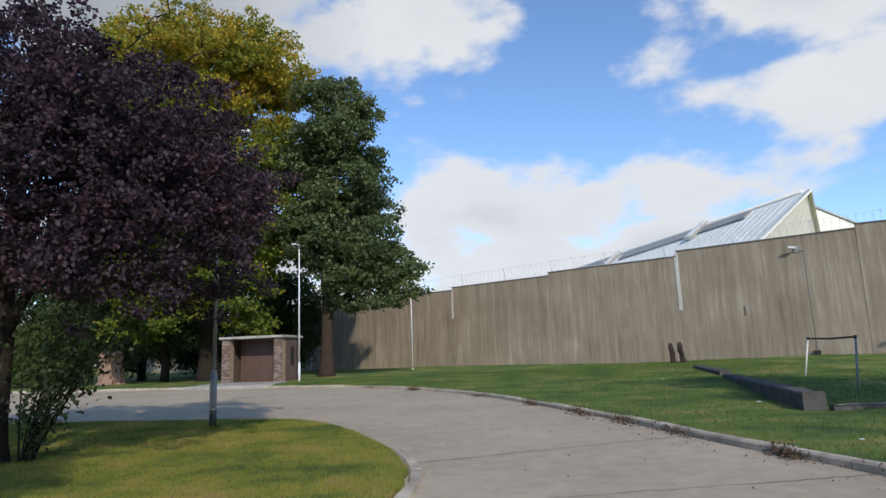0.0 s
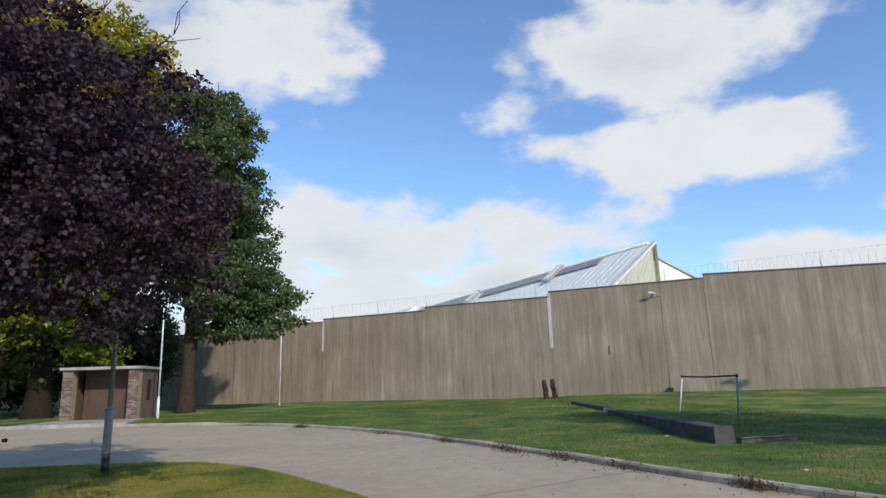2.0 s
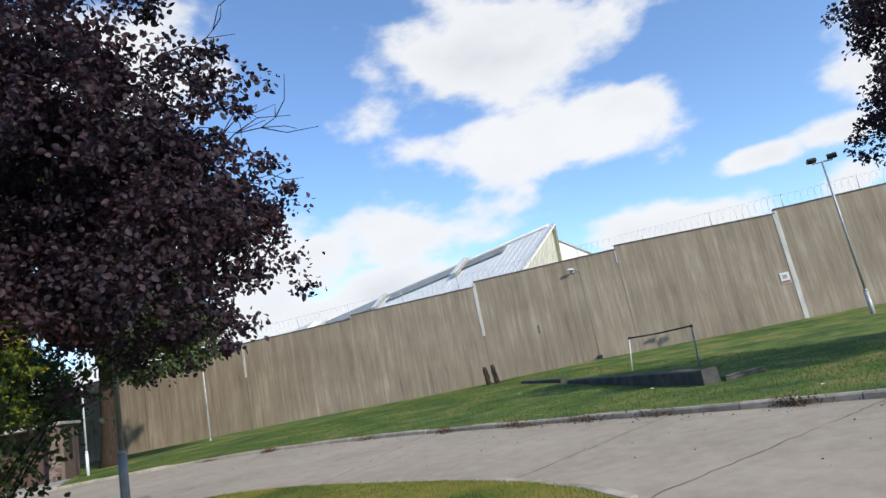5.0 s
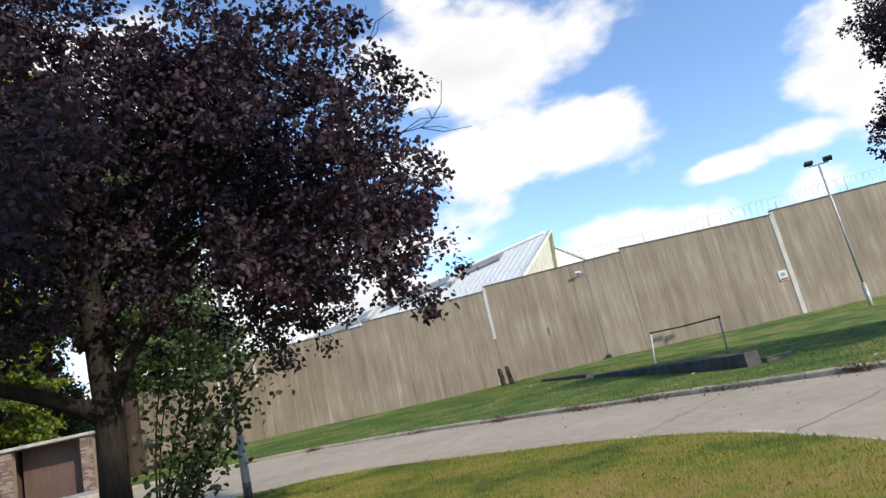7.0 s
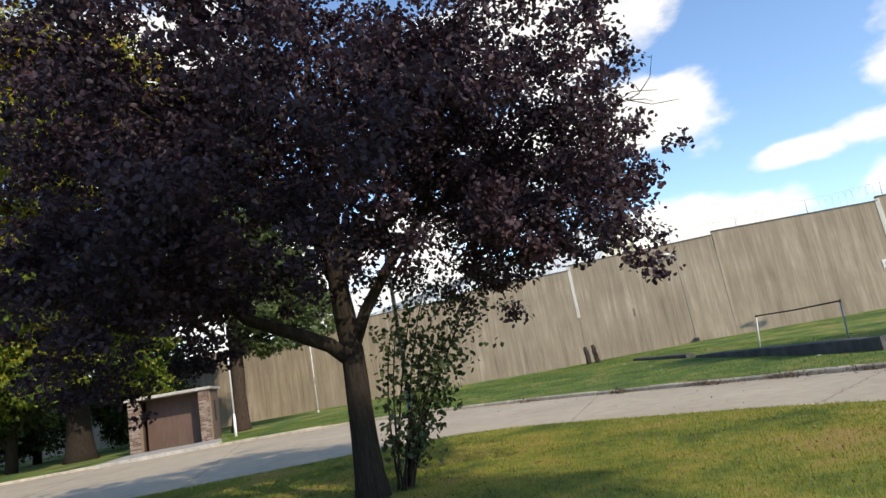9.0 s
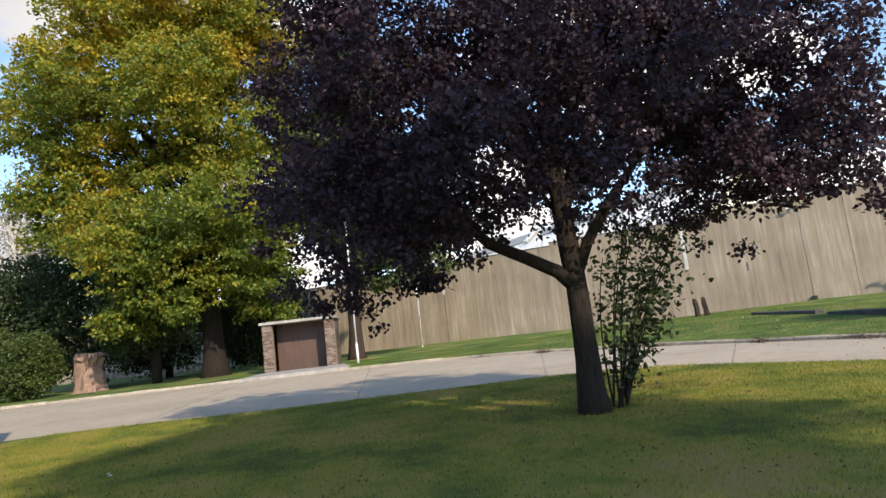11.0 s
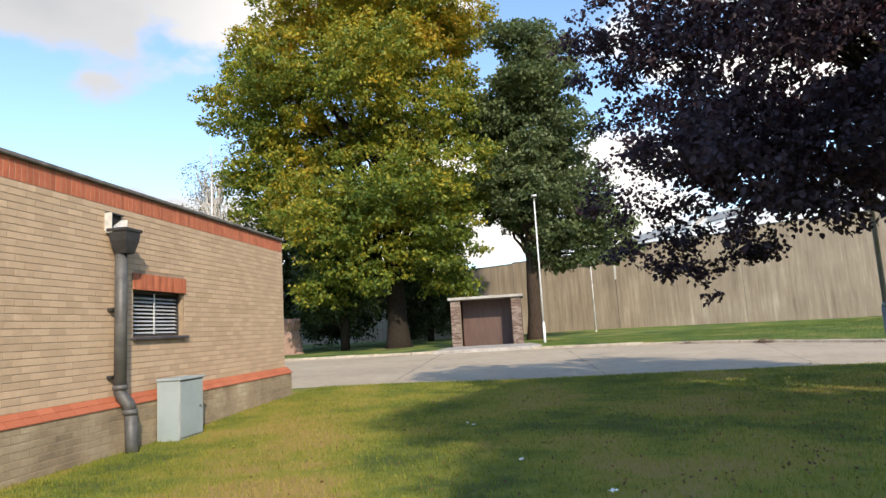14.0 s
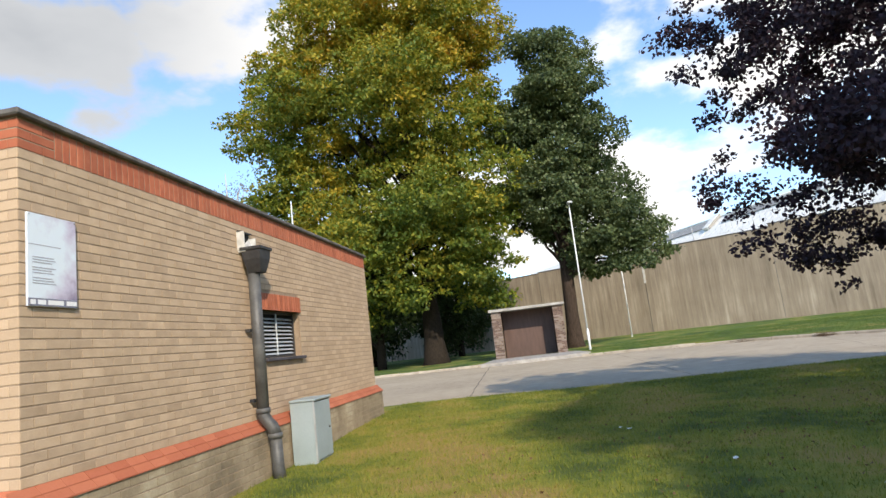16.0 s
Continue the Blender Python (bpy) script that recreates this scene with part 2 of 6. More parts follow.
MAT = {
    "wall": wall_concrete(),
    "grass": grass_ground("mown_grass", [(0.36, (0.062, 0.094, 0.008)), (0.47, (0.145, 0.172, 0.014)), (0.57, (0.24, 0.225, 0.024)), (0.72, (0.33, 0.22, 0.06))]),
    "verge": grass_ground("lush_grass", [(0.34, (0.032, 0.072, 0.007)), (0.50, (0.080, 0.138, 0.012)), (0.62, (0.125, 0.172, 0.020)), (0.72, (0.22, 0.19, 0.05))]),
    "road": road_concrete(),
    "kerb": mottled("kerb_concrete", (0.25, 0.21, 0.16), (0.50, 0.435, 0.345), 3.0, 0.9, bump=0.4, vary=0.3),
    "seam": mottled("pale_joint_sealant", (0.42, 0.40, 0.36), (0.66, 0.64, 0.60), 2.0, 0.8, stretch=(4, 4, 0.6)),
    "joint": mottled("tarred_joint", (0.03, 0.028, 0.025), (0.09, 0.08, 0.07), 5.0, 0.9),
    "buff": mottled("buff_brick", (0.375, 0.265, 0.170), (0.520, 0.380, 0.252), 4.0, 0.88, grain=90, bump=0.35, dist=0.003, vary=0.2),
    "buff_joined": island_brick("buff_brick_wall", (0.350, 0.248, 0.160), (0.55, 0.402, 0.268)),
    "red": mottled("red_brick", (0.31, 0.078, 0.036), (0.46, 0.145, 0.072), 5.0, 0.85, grain=90, bump=0.35, dist=0.003, vary=0.35),
    "red_joined": island_brick("red_brick_band", (0.31, 0.078, 0.036), (0.47, 0.155, 0.078)),
    "plinth": stained_plinth(),
    "mortar": mottled("mortar", (0.23, 0.166, 0.112), (0.35, 0.260, 0.176), 8.0, 0.95),
    "coping": mottled("weathered_coping_stone", (0.06, 0.056, 0.052), (0.18, 0.168, 0.155), 7.0, 0.95, bump=0.5, dist=0.01),
    "felt": mottled("roofing_felt", (0.08, 0.08, 0.08), (0.15, 0.15, 0.14), 2.0, 0.95),
    "iron": mottled("grey_painted_iron", (0.055, 0.055, 0.055), (0.13, 0.128, 0.12), 6.0, 0.55, 0.2, bump=0.2),
    "iron_dark": mottled("dark_painted_iron", (0.018, 0.018, 0.020), (0.05, 0.048, 0.048), 7.0, 0.5, 0.2),
    "lead": mottled("whitened_lead", (0.38, 0.37, 0.35), (0.66, 0.65, 0.62), 9.0, 0.6, 0.1),
    "void": mottled("dark_hollow", (0.008, 0.008, 0.008), (0.016, 0.015, 0.014), 4.0, 0.9, bump=0),
    "louvre": mottled("pale_louvre_paint", (0.36, 0.39, 0.41), (0.56, 0.59, 0.61), 6.0, 0.45),
    "slate": mottled("dark_slate_sill", (0.03, 0.028, 0.035), (0.085, 0.075, 0.085), 6.0, 0.7),
    "cabinet": mottled("galvanised_grey_paint", (0.27, 0.325, 0.33), (0.36, 0.42, 0.43), 1.8, 0.5, 0.15, bump=0.1),
    "galv": mottled("galvanised_steel", (0.30, 0.31, 0.31), (0.48, 0.49, 0.48), 4.0, 0.5, 0.35, bump=0.1),
    "white_pole": mottled("white_painted_steel", (0.55, 0.56, 0.56), (0.78, 0.79, 0.79), 4.0, 0.45, 0.0, bump=0.1),
    "lamp_grey": mottled("dull_grey_lamp_paint", (0.17, 0.17, 0.165), (0.30, 0.30, 0.295), 4.0, 0.6, 0.2, bump=0.1),
    "black": mottled("black_paint", (0.012, 0.012, 0.012), (0.03, 0.03, 0.03), 6.0, 0.5),
    "striped_a": mottled("pale_shelter_brick", (0.17, 0.130, 0.105), (0.27, 0.215, 0.18), 5.0, 0.9, vary=0.3),
    "striped_b": mottled("brown_shelter_brick", (0.085, 0.054, 0.042), (0.17, 0.112, 0.088), 5.0, 0.9, vary=0.3),
    "slab": mottled("pale_roof_slab", (0.20, 0.185, 0.165), (0.44, 0.415, 0.375), 3.0, 0.9),
    "door": mottled("brown_door_paint", (0.070, 0.038, 0.030), (0.115, 0.066, 0.050), 2.0, 0.6, stretch=(3, 3, 0.6)),
    "timber": mottled("weathered_dark_timber", (0.025, 0.018, 0.014), (0.085, 0.062, 0.048), 6.0, 0.95, stretch=(6, 6, 0.8), bump=0.6),
    "low_wall": mottled("dark_low_concrete", (0.045, 0.043, 0.044), (0.125, 0.118, 0.112), 2.5, 0.9, bump=0.5),
    "low_top": mottled("paler_low_coping", (0.14, 0.125, 0.11), (0.27, 0.24, 0.21), 4.0, 0.9, bump=0.5),
    "cladding": mottled("pale_metal_cladding", (0.74, 0.735, 0.67), (0.85, 0.84, 0.78), 0.5, 0.7, 0.0, bump=0.05),
    "rooflight": mottled("dull_rooflight", (0.26, 0.25, 0.22), (0.40, 0.38, 0.34), 0.8, 0.5),
    "wire": mottled("dull_razor_wire", (0.42, 0.43, 0.44), (0.6, 0.6, 0.6), 4.0, 0.5, 0.4, bump=0),
    "bark": mottled("dark_grey_brown_bark", (0.012, 0.010, 0.008), (0.040, 0.031, 0.024), 7.0, 0.95, stretch=(4, 4, 0.7), bump=0.9, dist=0.03),
    "bark_warm": mottled("warm_brown_bark", (0.022, 0.016, 0.012), (0.075, 0.052, 0.039), 5.0, 0.95, stretch=(4, 4, 0.7), bump=0.9, dist=0.03),
    "bark_pale": mottled("pale_birch_bark", (0.30, 0.29, 0.27), (0.55, 0.53, 0.50), 5.0, 0.85),
    "stump": mottled("pale_decayed_wood", (0.15, 0.085, 0.060), (0.40, 0.275, 0.21), 5.0, 0.95, stretch=(4, 4, 1.0), bump=1.0, dist=0.04),
    "purple": foliage("copper_leaves", [(0.15, (0.017, 0.011, 0.021)), (0.5, (0.036, 0.021, 0.034)), (0.8, (0.072, 0.034, 0.046)), (0.98, (0.15, 0.045, 0.046))], 0.9, 0.66, 0.35),
    "green": foliage("sycamore_leaves", [(0.15, (0.045, 0.070, 0.028)), (0.5, (0.10, 0.14, 0.052)), (0.8, (0.175, 0.21, 0.08)), (0.98, (0.26, 0.26, 0.10))], 0.35, 0.55, 0.4),
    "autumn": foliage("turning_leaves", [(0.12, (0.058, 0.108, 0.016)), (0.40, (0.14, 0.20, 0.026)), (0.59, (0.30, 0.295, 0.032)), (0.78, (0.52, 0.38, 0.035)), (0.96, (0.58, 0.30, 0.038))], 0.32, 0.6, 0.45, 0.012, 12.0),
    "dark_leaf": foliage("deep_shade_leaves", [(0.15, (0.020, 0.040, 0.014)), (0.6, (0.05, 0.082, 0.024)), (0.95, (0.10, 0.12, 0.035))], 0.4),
    "hedge_leaf": foliage("hedge_leaves", [(0.15, (0.035, 0.065, 0.014)), (0.6, (0.09, 0.13, 0.028)), (0.95, (0.17, 0.19, 0.05))], 0.6),
    "ivy": foliage("shoot_leaves", [(0.15, (0.022, 0.036, 0.014)), (0.6, (0.055, 0.080, 0.026)), (0.95, (0.13, 0.14, 0.05))], 1.5),
    "birch_leaf": foliage("thin_birch_leaves", [(0.15, (0.12, 0.10, 0.05)), (0.6, (0.20, 0.17, 0.08)), (0.95, (0.30, 0.24, 0.12))], 0.4),
    "blade": foliage("grass_blades", [(0.24, (0.060, 0.098, 0.008)), (0.44, (0.16, 0.195, 0.016)), (0.62, (0.265, 0.255, 0.03)), (0.84, (0.40, 0.285, 0.085))], 0.55, 0.75),
    "verge_blade": foliage("lush_grass_blades", [(0.14, (0.032, 0.070, 0.007)), (0.5, (0.078, 0.134, 0.012)), (0.74, (0.125, 0.166, 0.022)), (0.92, (0.22, 0.19, 0.06))], 0.35, 0.75),
    "dead_leaf": foliage("fallen_leaves", [(0.15, (0.055, 0.028, 0.014)), (0.6, (0.15, 0.075, 0.03)), (0.95, (0.27, 0.15, 0.05))], 2.0, 0.7, 0.1),
    "weed": foliage("kerb_weeds", [(0.15, (0.05, 0.033, 0.02)), (0.6, (0.10, 0.06, 0.03)), (0.95, (0.10, 0.12, 0.04))], 3.0, 0.8, 0.1),
    "paper": mottled("white_litter", (0.62, 0.62, 0.60), (0.85, 0.85, 0.84), 20.0, 0.7),
    "goal_white": mottled("flaking_white_paint", (0.40, 0.38, 0.34), (0.78, 0.77, 0.73), 9.0, 0.6, bump=0.3),
    "goal_blue": mottled("blue_grey_paint", (0.13, 0.155, 0.165), (0.26, 0.29, 0.30), 9.0, 0.6, bump=0.3),
    "rust": mottled("rusty_steel", (0.03, 0.024, 0.02), (0.10, 0.06, 0.04), 9.0, 0.8, 0.2),
    "lens": mottled("dark_lamp_glass", (0.02, 0.02, 0.022), (0.04, 0.04, 0.045), 4.0, 0.15, bump=0),
    "sign_white": mottled("white_sign_plate", (0.66, 0.65, 0.64), (0.80, 0.79, 0.78), 6.0, 0.4, bump=0),
    "sign_red": mottled("faded_red_print", (0.30, 0.07, 0.06), (0.42, 0.12, 0.10), 8.0, 0.5, bump=0),
    "sign_grey": mottled("grey_print", (0.28, 0.28, 0.31), (0.40, 0.40, 0.43), 8.0, 0.4, bump=0),
    "board_pale": mottled("pale_blue_print", (0.50, 0.55, 0.62), (0.74, 0.78, 0.83), 3.0, 0.3, bump=0),
    "board_print": board_print(),
    "board_dark": mottled("slate_blue_print", (0.10, 0.10, 0.14), (0.22, 0.22, 0.28), 5.0, 0.3, bump=0),
}
for bark_name in ("bark", "bark_warm", "timber", "low_wall", "cladding"):
    MAT[bark_name].node_tree.nodes["Principled BSDF"].inputs["Specular IOR Level"].default_value = 0.15


# ---- building blocks ----
def mesh_of(name, verts, faces, smooth=False):
    me = bpy.data.meshes.new(name)
    me.from_pydata([tuple(v) for v in verts], [], faces)
    me.update()
    if smooth:
        me.shade_smooth()
    return me


def put(name, me, mat, parent=None, label="", m=None):
    ob = new(name, me)
    if mat is not None and not me.materials:
        me.materials.append(MAT[mat])
    if parent is not None:
        ob.parent = parent
    if m is not None:
        ob.matrix_basis = m
    if label:
        tagged(ob, label)
    return ob


def part(name, bm, mat, parent, label="", smooth=False, m=None):
    me = bpy.data.meshes.new(name)
    bm.normal_update()
    bm.to_mesh(me)
    bm.free()
    if smooth:
        me.shade_smooth()
    return put(name, me, mat, parent, label, m)


def thing(name, label, category, m=None, group="", kind=""):
    ob = new(name)
    if m is not None:
        ob.matrix_basis = m
    return tagged(ob, label, category, group, kind)


def add_box(bm, x0, x1, y0, y1, z0, z1, bevel=0.0, m=None):
    r = bmesh.ops.create_cube(bm, size=1.0)
    vs = r["verts"]
    for v in vs:
        v.co = Vector(((x0 + x1) / 2 + v.co.x * (x1 - x0), (y0 + y1) / 2 + v.co.y * (y1 - y0), (z0 + z1) / 2 + v.co.z * (z1 - z0)))
    if bevel:
        es = list({e for v in vs for e in v.link_edges})
        out = bmesh.ops.bevel(bm, geom=es, offset=bevel, segments=1, affect="EDGES")
        vs = list({v for f in out["faces"] for v in f.verts} | {v for v in vs if v.is_valid})
    if m is not None:
        bmesh.ops.transform(bm, matrix=m, verts=[v for v in vs if v.is_valid])
    return bm


def box_part(name, dims, mat, parent, label="", bevel=0.004):
    return part(name, add_box(bmesh.new(), *dims, bevel=bevel), mat, parent, label)


def tube(points, radii, sides=8, rng=None, wobble=0.0, cap=True):
    """Verts and faces of a tapered tube along points."""
    pts = [Vector(p) for p in points]
    verts, faces = [], []
    side = None
    for i, p in enumerate(pts):
        a = (pts[min(i + 1, len(pts) - 1)] - pts[max(i - 1, 0)]).normalized()
        ref = side if side is not None else (Vector((1, 0, 0)) if abs(a.x) < 0.9 else Vector((0, 1, 0)))
        u = (ref - a * ref.dot(a)).normalized()
        side = u
        v = a.cross(u)
        for k in range(sides):
            th = 2 * math.pi * k / sides
            r = radii[i] * (1 + (wobble * (rng.random() * 2 - 1) if rng is not None else 0))
            verts.append(p + (u * math.cos(th) + v * math.sin(th)) * r)
    for i in range(len(pts) - 1):
        for k in range(sides):
            k2 = (k + 1) % sides
            faces.append((i * sides + k, i * sides + k2, (i + 1) * sides + k2, (i + 1) * sides + k))
    if cap:
        faces.append(tuple(range(sides))[::-1])
        faces.append(tuple(range((len(pts) - 1) * sides, len(pts) * sides)))
    return verts, faces


def tube_part(name, points, radii, mat, parent, label="", sides=10, smooth=True):
    v, f = tube(points, radii, sides)
    return put(name, mesh_of(name, v, f, smooth), mat, parent, label)


def joined(lists):
    verts, faces = [], []
    for v, f in lists:
        n = len(verts)
        verts += v
        faces += [tuple(i + n for i in q) for q in f]
    return verts, faces


# ---- the lie of the land ----
WALL_O, WALL_D = Vector((0.47, 45.4, 0)), Vector((0.7625, -0.647, 0)).normalized()
WALL_N = Vector((WALL_D.y, -WALL_D.x, 0))  # towards the road


def smooth_step(a, b, x):
    k = min(max((x - a) / (b - a), 0), 1)
    return k * k * (3 - 2 * k)


def lerp_table(table, x):
    if x <= table[0][0]:
        return table[0][1]
    for (a, va), (b, vb) in zip(table, table[1:]):
        if x <= b:
            return va + (vb - va) * (x - a) / (b - a)
    return table[-1][1]


FOOT = [(-40, 0.5), (-16, 0.45), (0, 0.60), (14, 0.56), (23, 0.76), (34, 0.79), (60, 0.8)]


def road_z(x, y):
    return 0.24 * smooth_step(12, 36, y) - 0.02


def lawn_z(x, y):
    p = Vector((x, y, 0)) - WALL_O
    s, w = p.dot(WALL_D), p.dot(WALL_N)
    k = min(max(1 - w / 20, 0), 1.0)
    low = road_z(x, y) + 0.10
    return low + (lerp_table(FOOT, s) - low) * k ** 1.4 + 0.012 * math.sin(x * 1.3 + 0.7 * y) * math.sin(y * 0.9 - x * 0.4)


def island_z(x, y):
    return 0.035 + 0.02 * math.sin(x * 0.8) * math.sin(y * 0.7 + 0.3) + 0.07 * smooth_step(10, 16.5, y) * smooth_step(-9, -15, x)


def curve_through(points, step):
    """Points at even steps along a smooth line through the given ones."""
    out = []
    n = len(points)
    for i in range(n - 1):
        p0, p1, p2, p3 = (Vector((*points[min(max(j, 0), n - 1)], 0)) for j in (i - 1, i, i + 1, i + 2))
        for k in range(24):
            t = k / 24
            out.append(0.5 * ((2 * p1) + (p2 - p0) * t + (2 * p0 - 5 * p1 + 4 * p2 - p3) * t * t + (3 * p1 - p0 - 3 * p2 + p3) * t ** 3))
    out.append(Vector((*points[-1], 0)))
    even, left = [out[0]], step
    for a, b in zip(out, out[1:]):
        d = (b - a).length
        while d >= left:
            a = a + (b - a) * (left / d)
            even.append(a)
            d = (b - a).length
            left = step
        left -= d
    return even


KERB_LINE = [(6.4, -9), (5.9, -2), (5.2, 3.5), (4.55, 7.3), (4.05, 9.3), (3.72, 11.2), (3.35, 13.2), (2.75, 15.4), (2.05, 17.8), (1.0, 20.6),
             (-0.5, 23.4), (-2.4, 25.8), (-4.5, 27.5), (-6.6, 28.7), (-8.8, 29.6), (-12, 30.6), (-15.5, 31.6), (-20, 32.6), (-27, 33.6), (-38, 34.5)]
ISLAND_LINE = [(-22, -4), (-12, -2.5), (-6, -0.9), (-3.2, 1.0), (-1.9, 3.2), (-0.98, 5.4), (-0.58, 7.2), (-0.72, 8.8), (-1.2, 10.6), (-2.25, 13.1), (-3.6, 15.0),
               (-5.4, 15.95), (-8, 16.25), (-11, 16.6), (-14, 17.2), (-17, 17.6), (-22, 17.9)]


def inside(poly, x, y):
    hit = False
    j = len(poly) - 1
    for i in range(len(poly)):
        (xi, yi), (xj, yj) = poly[i], poly[j]
        if (yi > y) != (yj > y) and x < (xj - xi) * (y - yi) / (yj - yi) + xi:
            hit = not hit
        j = i
    return hit


def patch(name, outline, height, mat, grid, label, skirt=0.14, kind="structure"):
    """Ground inside an outline, following a height, with a skirt down its edge."""
    from mathutils.geometry import delaunay_2d_cdt
    rng = random.Random(5)
    pts = [Vector((p[0], p[1])) for p in outline]
    n = len(pts)
    poly = [(p.x, p.y) for p in pts]
    xs, ys = [p.x for p in pts], [p.y for p in pts]
    y = min(ys)
    while y < max(ys):
        x = min(xs)
        while x < max(xs):
            px, py = x + rng.uniform(-0.3, 0.3) * grid, y + rng.uniform(-0.3, 0.3) * grid
            if inside(poly, px, py):
                pts.append(Vector((px, py)))
            x += grid
        y += grid
    vs, _, fs, *_ = delaunay_2d_cdt(pts, [], [list(range(n))], 1, 1e-5)
    verts = [(v.x, v.y, height(v.x, v.y)) for v in vs]
    faces = [tuple(f) for f in fs]
    base = len(verts)
    verts += [(p[0], p[1], height(p[0], p[1]) - skirt) for p in outline]
    faces += [(i, (i + 1) % n, base + (i + 1) % n, base + i) for i in range(n)]
    ob = put(name, mesh_of(name, verts, faces), mat)
    return tagged(ob, label, name.replace("_", " "), kind=kind)


# ground to the horizon
def build_ground():
    n, half = 40, 1500.0
    verts = [((i / n * 2 - 1) * half, (j / n * 2 - 1) * half, -0.16) for j in range(n + 1) for i in range(n + 1)]
    faces = [(j * (n + 1) + i, j * (n + 1) + i + 1, (j + 1) * (n + 1) + i + 1, (j + 1) * (n + 1) + i) for j in range(n) for i in range(n)]
    tagged(put("ground", mesh_of("ground", verts, faces), "grass"), "green grassy ground reaching to the horizon", "ground", kind="structure")
    gx, gy = 60, 62
    verts = [(-46 + i, -22 + j, road_z(-46 + i, -22 + j)) for j in range(gy + 1) for i in range(gx + 1)]
    faces = [(j * (gx + 1) + i, j * (gx + 1) + i + 1, (j + 1) * (gx + 1) + i + 1, (j + 1) * (gx + 1) + i) for j in range(gy) for i in range(gx)]
    tagged(put("road", mesh_of("road", verts, faces, True), "road"), "pale worn concrete road curving round the lawn", "road", kind="structure")


build_ground()
kerb_pts = curve_through(KERB_LINE, 0.915)
island_pts = curve_through(ISLAND_LINE, 0.35)


def shifted(points, by):
    out = []
    for i, p in enumerate(points):
        a = (points[min(i + 1, len(points) - 1)] - points[max(i - 1, 0)]).normalized()
        out.append(p + Vector((a.y, -a.x, 0)) * by)
    return out


lawn_edge = [(p.x, p.y) for p in shifted(kerb_pts, 0.14)]
patch("verge_lawn", lawn_edge + [(-60, 36), (-60, 99), (-30, 75), (60, -1), (70, -14)], lawn_z, "verge", 1.3, "green mown grass verge rising to the wall")
edge_rng = random.Random(8)
rough_edge = [(p.x + edge_rng.uniform(-0.035, 0.035), p.y + edge_rng.uniform(-0.035, 0.035)) for p in island_pts]
patch("south_lawn", [(-24, -22), (2.5, -22), (2.0, -9), (-0.5, -5.9), (-4, -5.2), (-12, -5.6), (-24, -7)], lambda x, y: 0.07, "grass", 1.6, "plain mown lawn on the near side of the road")
patch("island_lawn", rough_edge, island_z, "grass", 0.7, "mown lawn with worn yellow-brown patches inside the road bend")


# ---- kerb stones ----
def build_kerbs():
    kerb = thing("kerb", "weathered concrete kerb stones along the road edge", "kerb", kind="structure")
    L, W, H = 0.895, 0.15, 0.25
    prof = [(0, -H), (0, -0.03), (0.025, 0), (W, 0), (W, -H)]
    verts = [(x, y, z) for x in (0.0, L) for y, z in [(-a, b) for a, b in prof]]
    k = len(prof)
    faces = [(i, (i + 1) % k, k + (i + 1) % k, k + i) for i in range(k)] + [tuple(range(k))[::-1], tuple(range(k, 2 * k))]
    me = mesh_of("kerb_stone", verts, faces)
    rng = random.Random(3)
    for a, b in zip(kerb_pts, kerb_pts[1:]):
        if -12.3 < (a.x + b.x) / 2 < -8.5 and a.y > 28:
            drop = 0.075
        else:
            drop = 0.0
        d = b - a
        x, y = a.x, a.y
        z0, z1 = road_z(a.x, a.y) + 0.105 - drop, road_z(b.x, b.y) + 0.105 - drop
        tilt = math.atan2(z1 - z0, d.length)
        m = pose(x, y, z0 + rng.uniform(-0.012, 0.012), 0, 0, 0) @ Matrix.Rotation(math.atan2(d.y, d.x) + rng.uniform(-0.012, 0.012), 4, "Z") @ Matrix.Rotation(-tilt + rng.uniform(-0.006, 0.006), 4, "Y")
        put("kerb_stone", me, "kerb", kerb, m=m)
    edging = thing("lawn_edging", "low worn concrete edging half buried along the lawn", "kerb", kind="structure")
    pts = curve_through([(-1.95, 2.9), (-0.93, 5.4), (-0.53, 7.2), (-0.67, 8.8), (-1.15, 10.6)], 0.915)
    for a, b in zip(pts, pts[1:]):
        d = b - a
        m = pose(a.x, a.y, 0.028 + rng.uniform(-0.008, 0.006), 0, 0, 0) @ Matrix.Rotation(math.atan2(d.y, d.x) + rng.uniform(-0.02, 0.02), 4, "Z")
        put("kerb_stone", me, "kerb", edging, m=m)


build_kerbs()


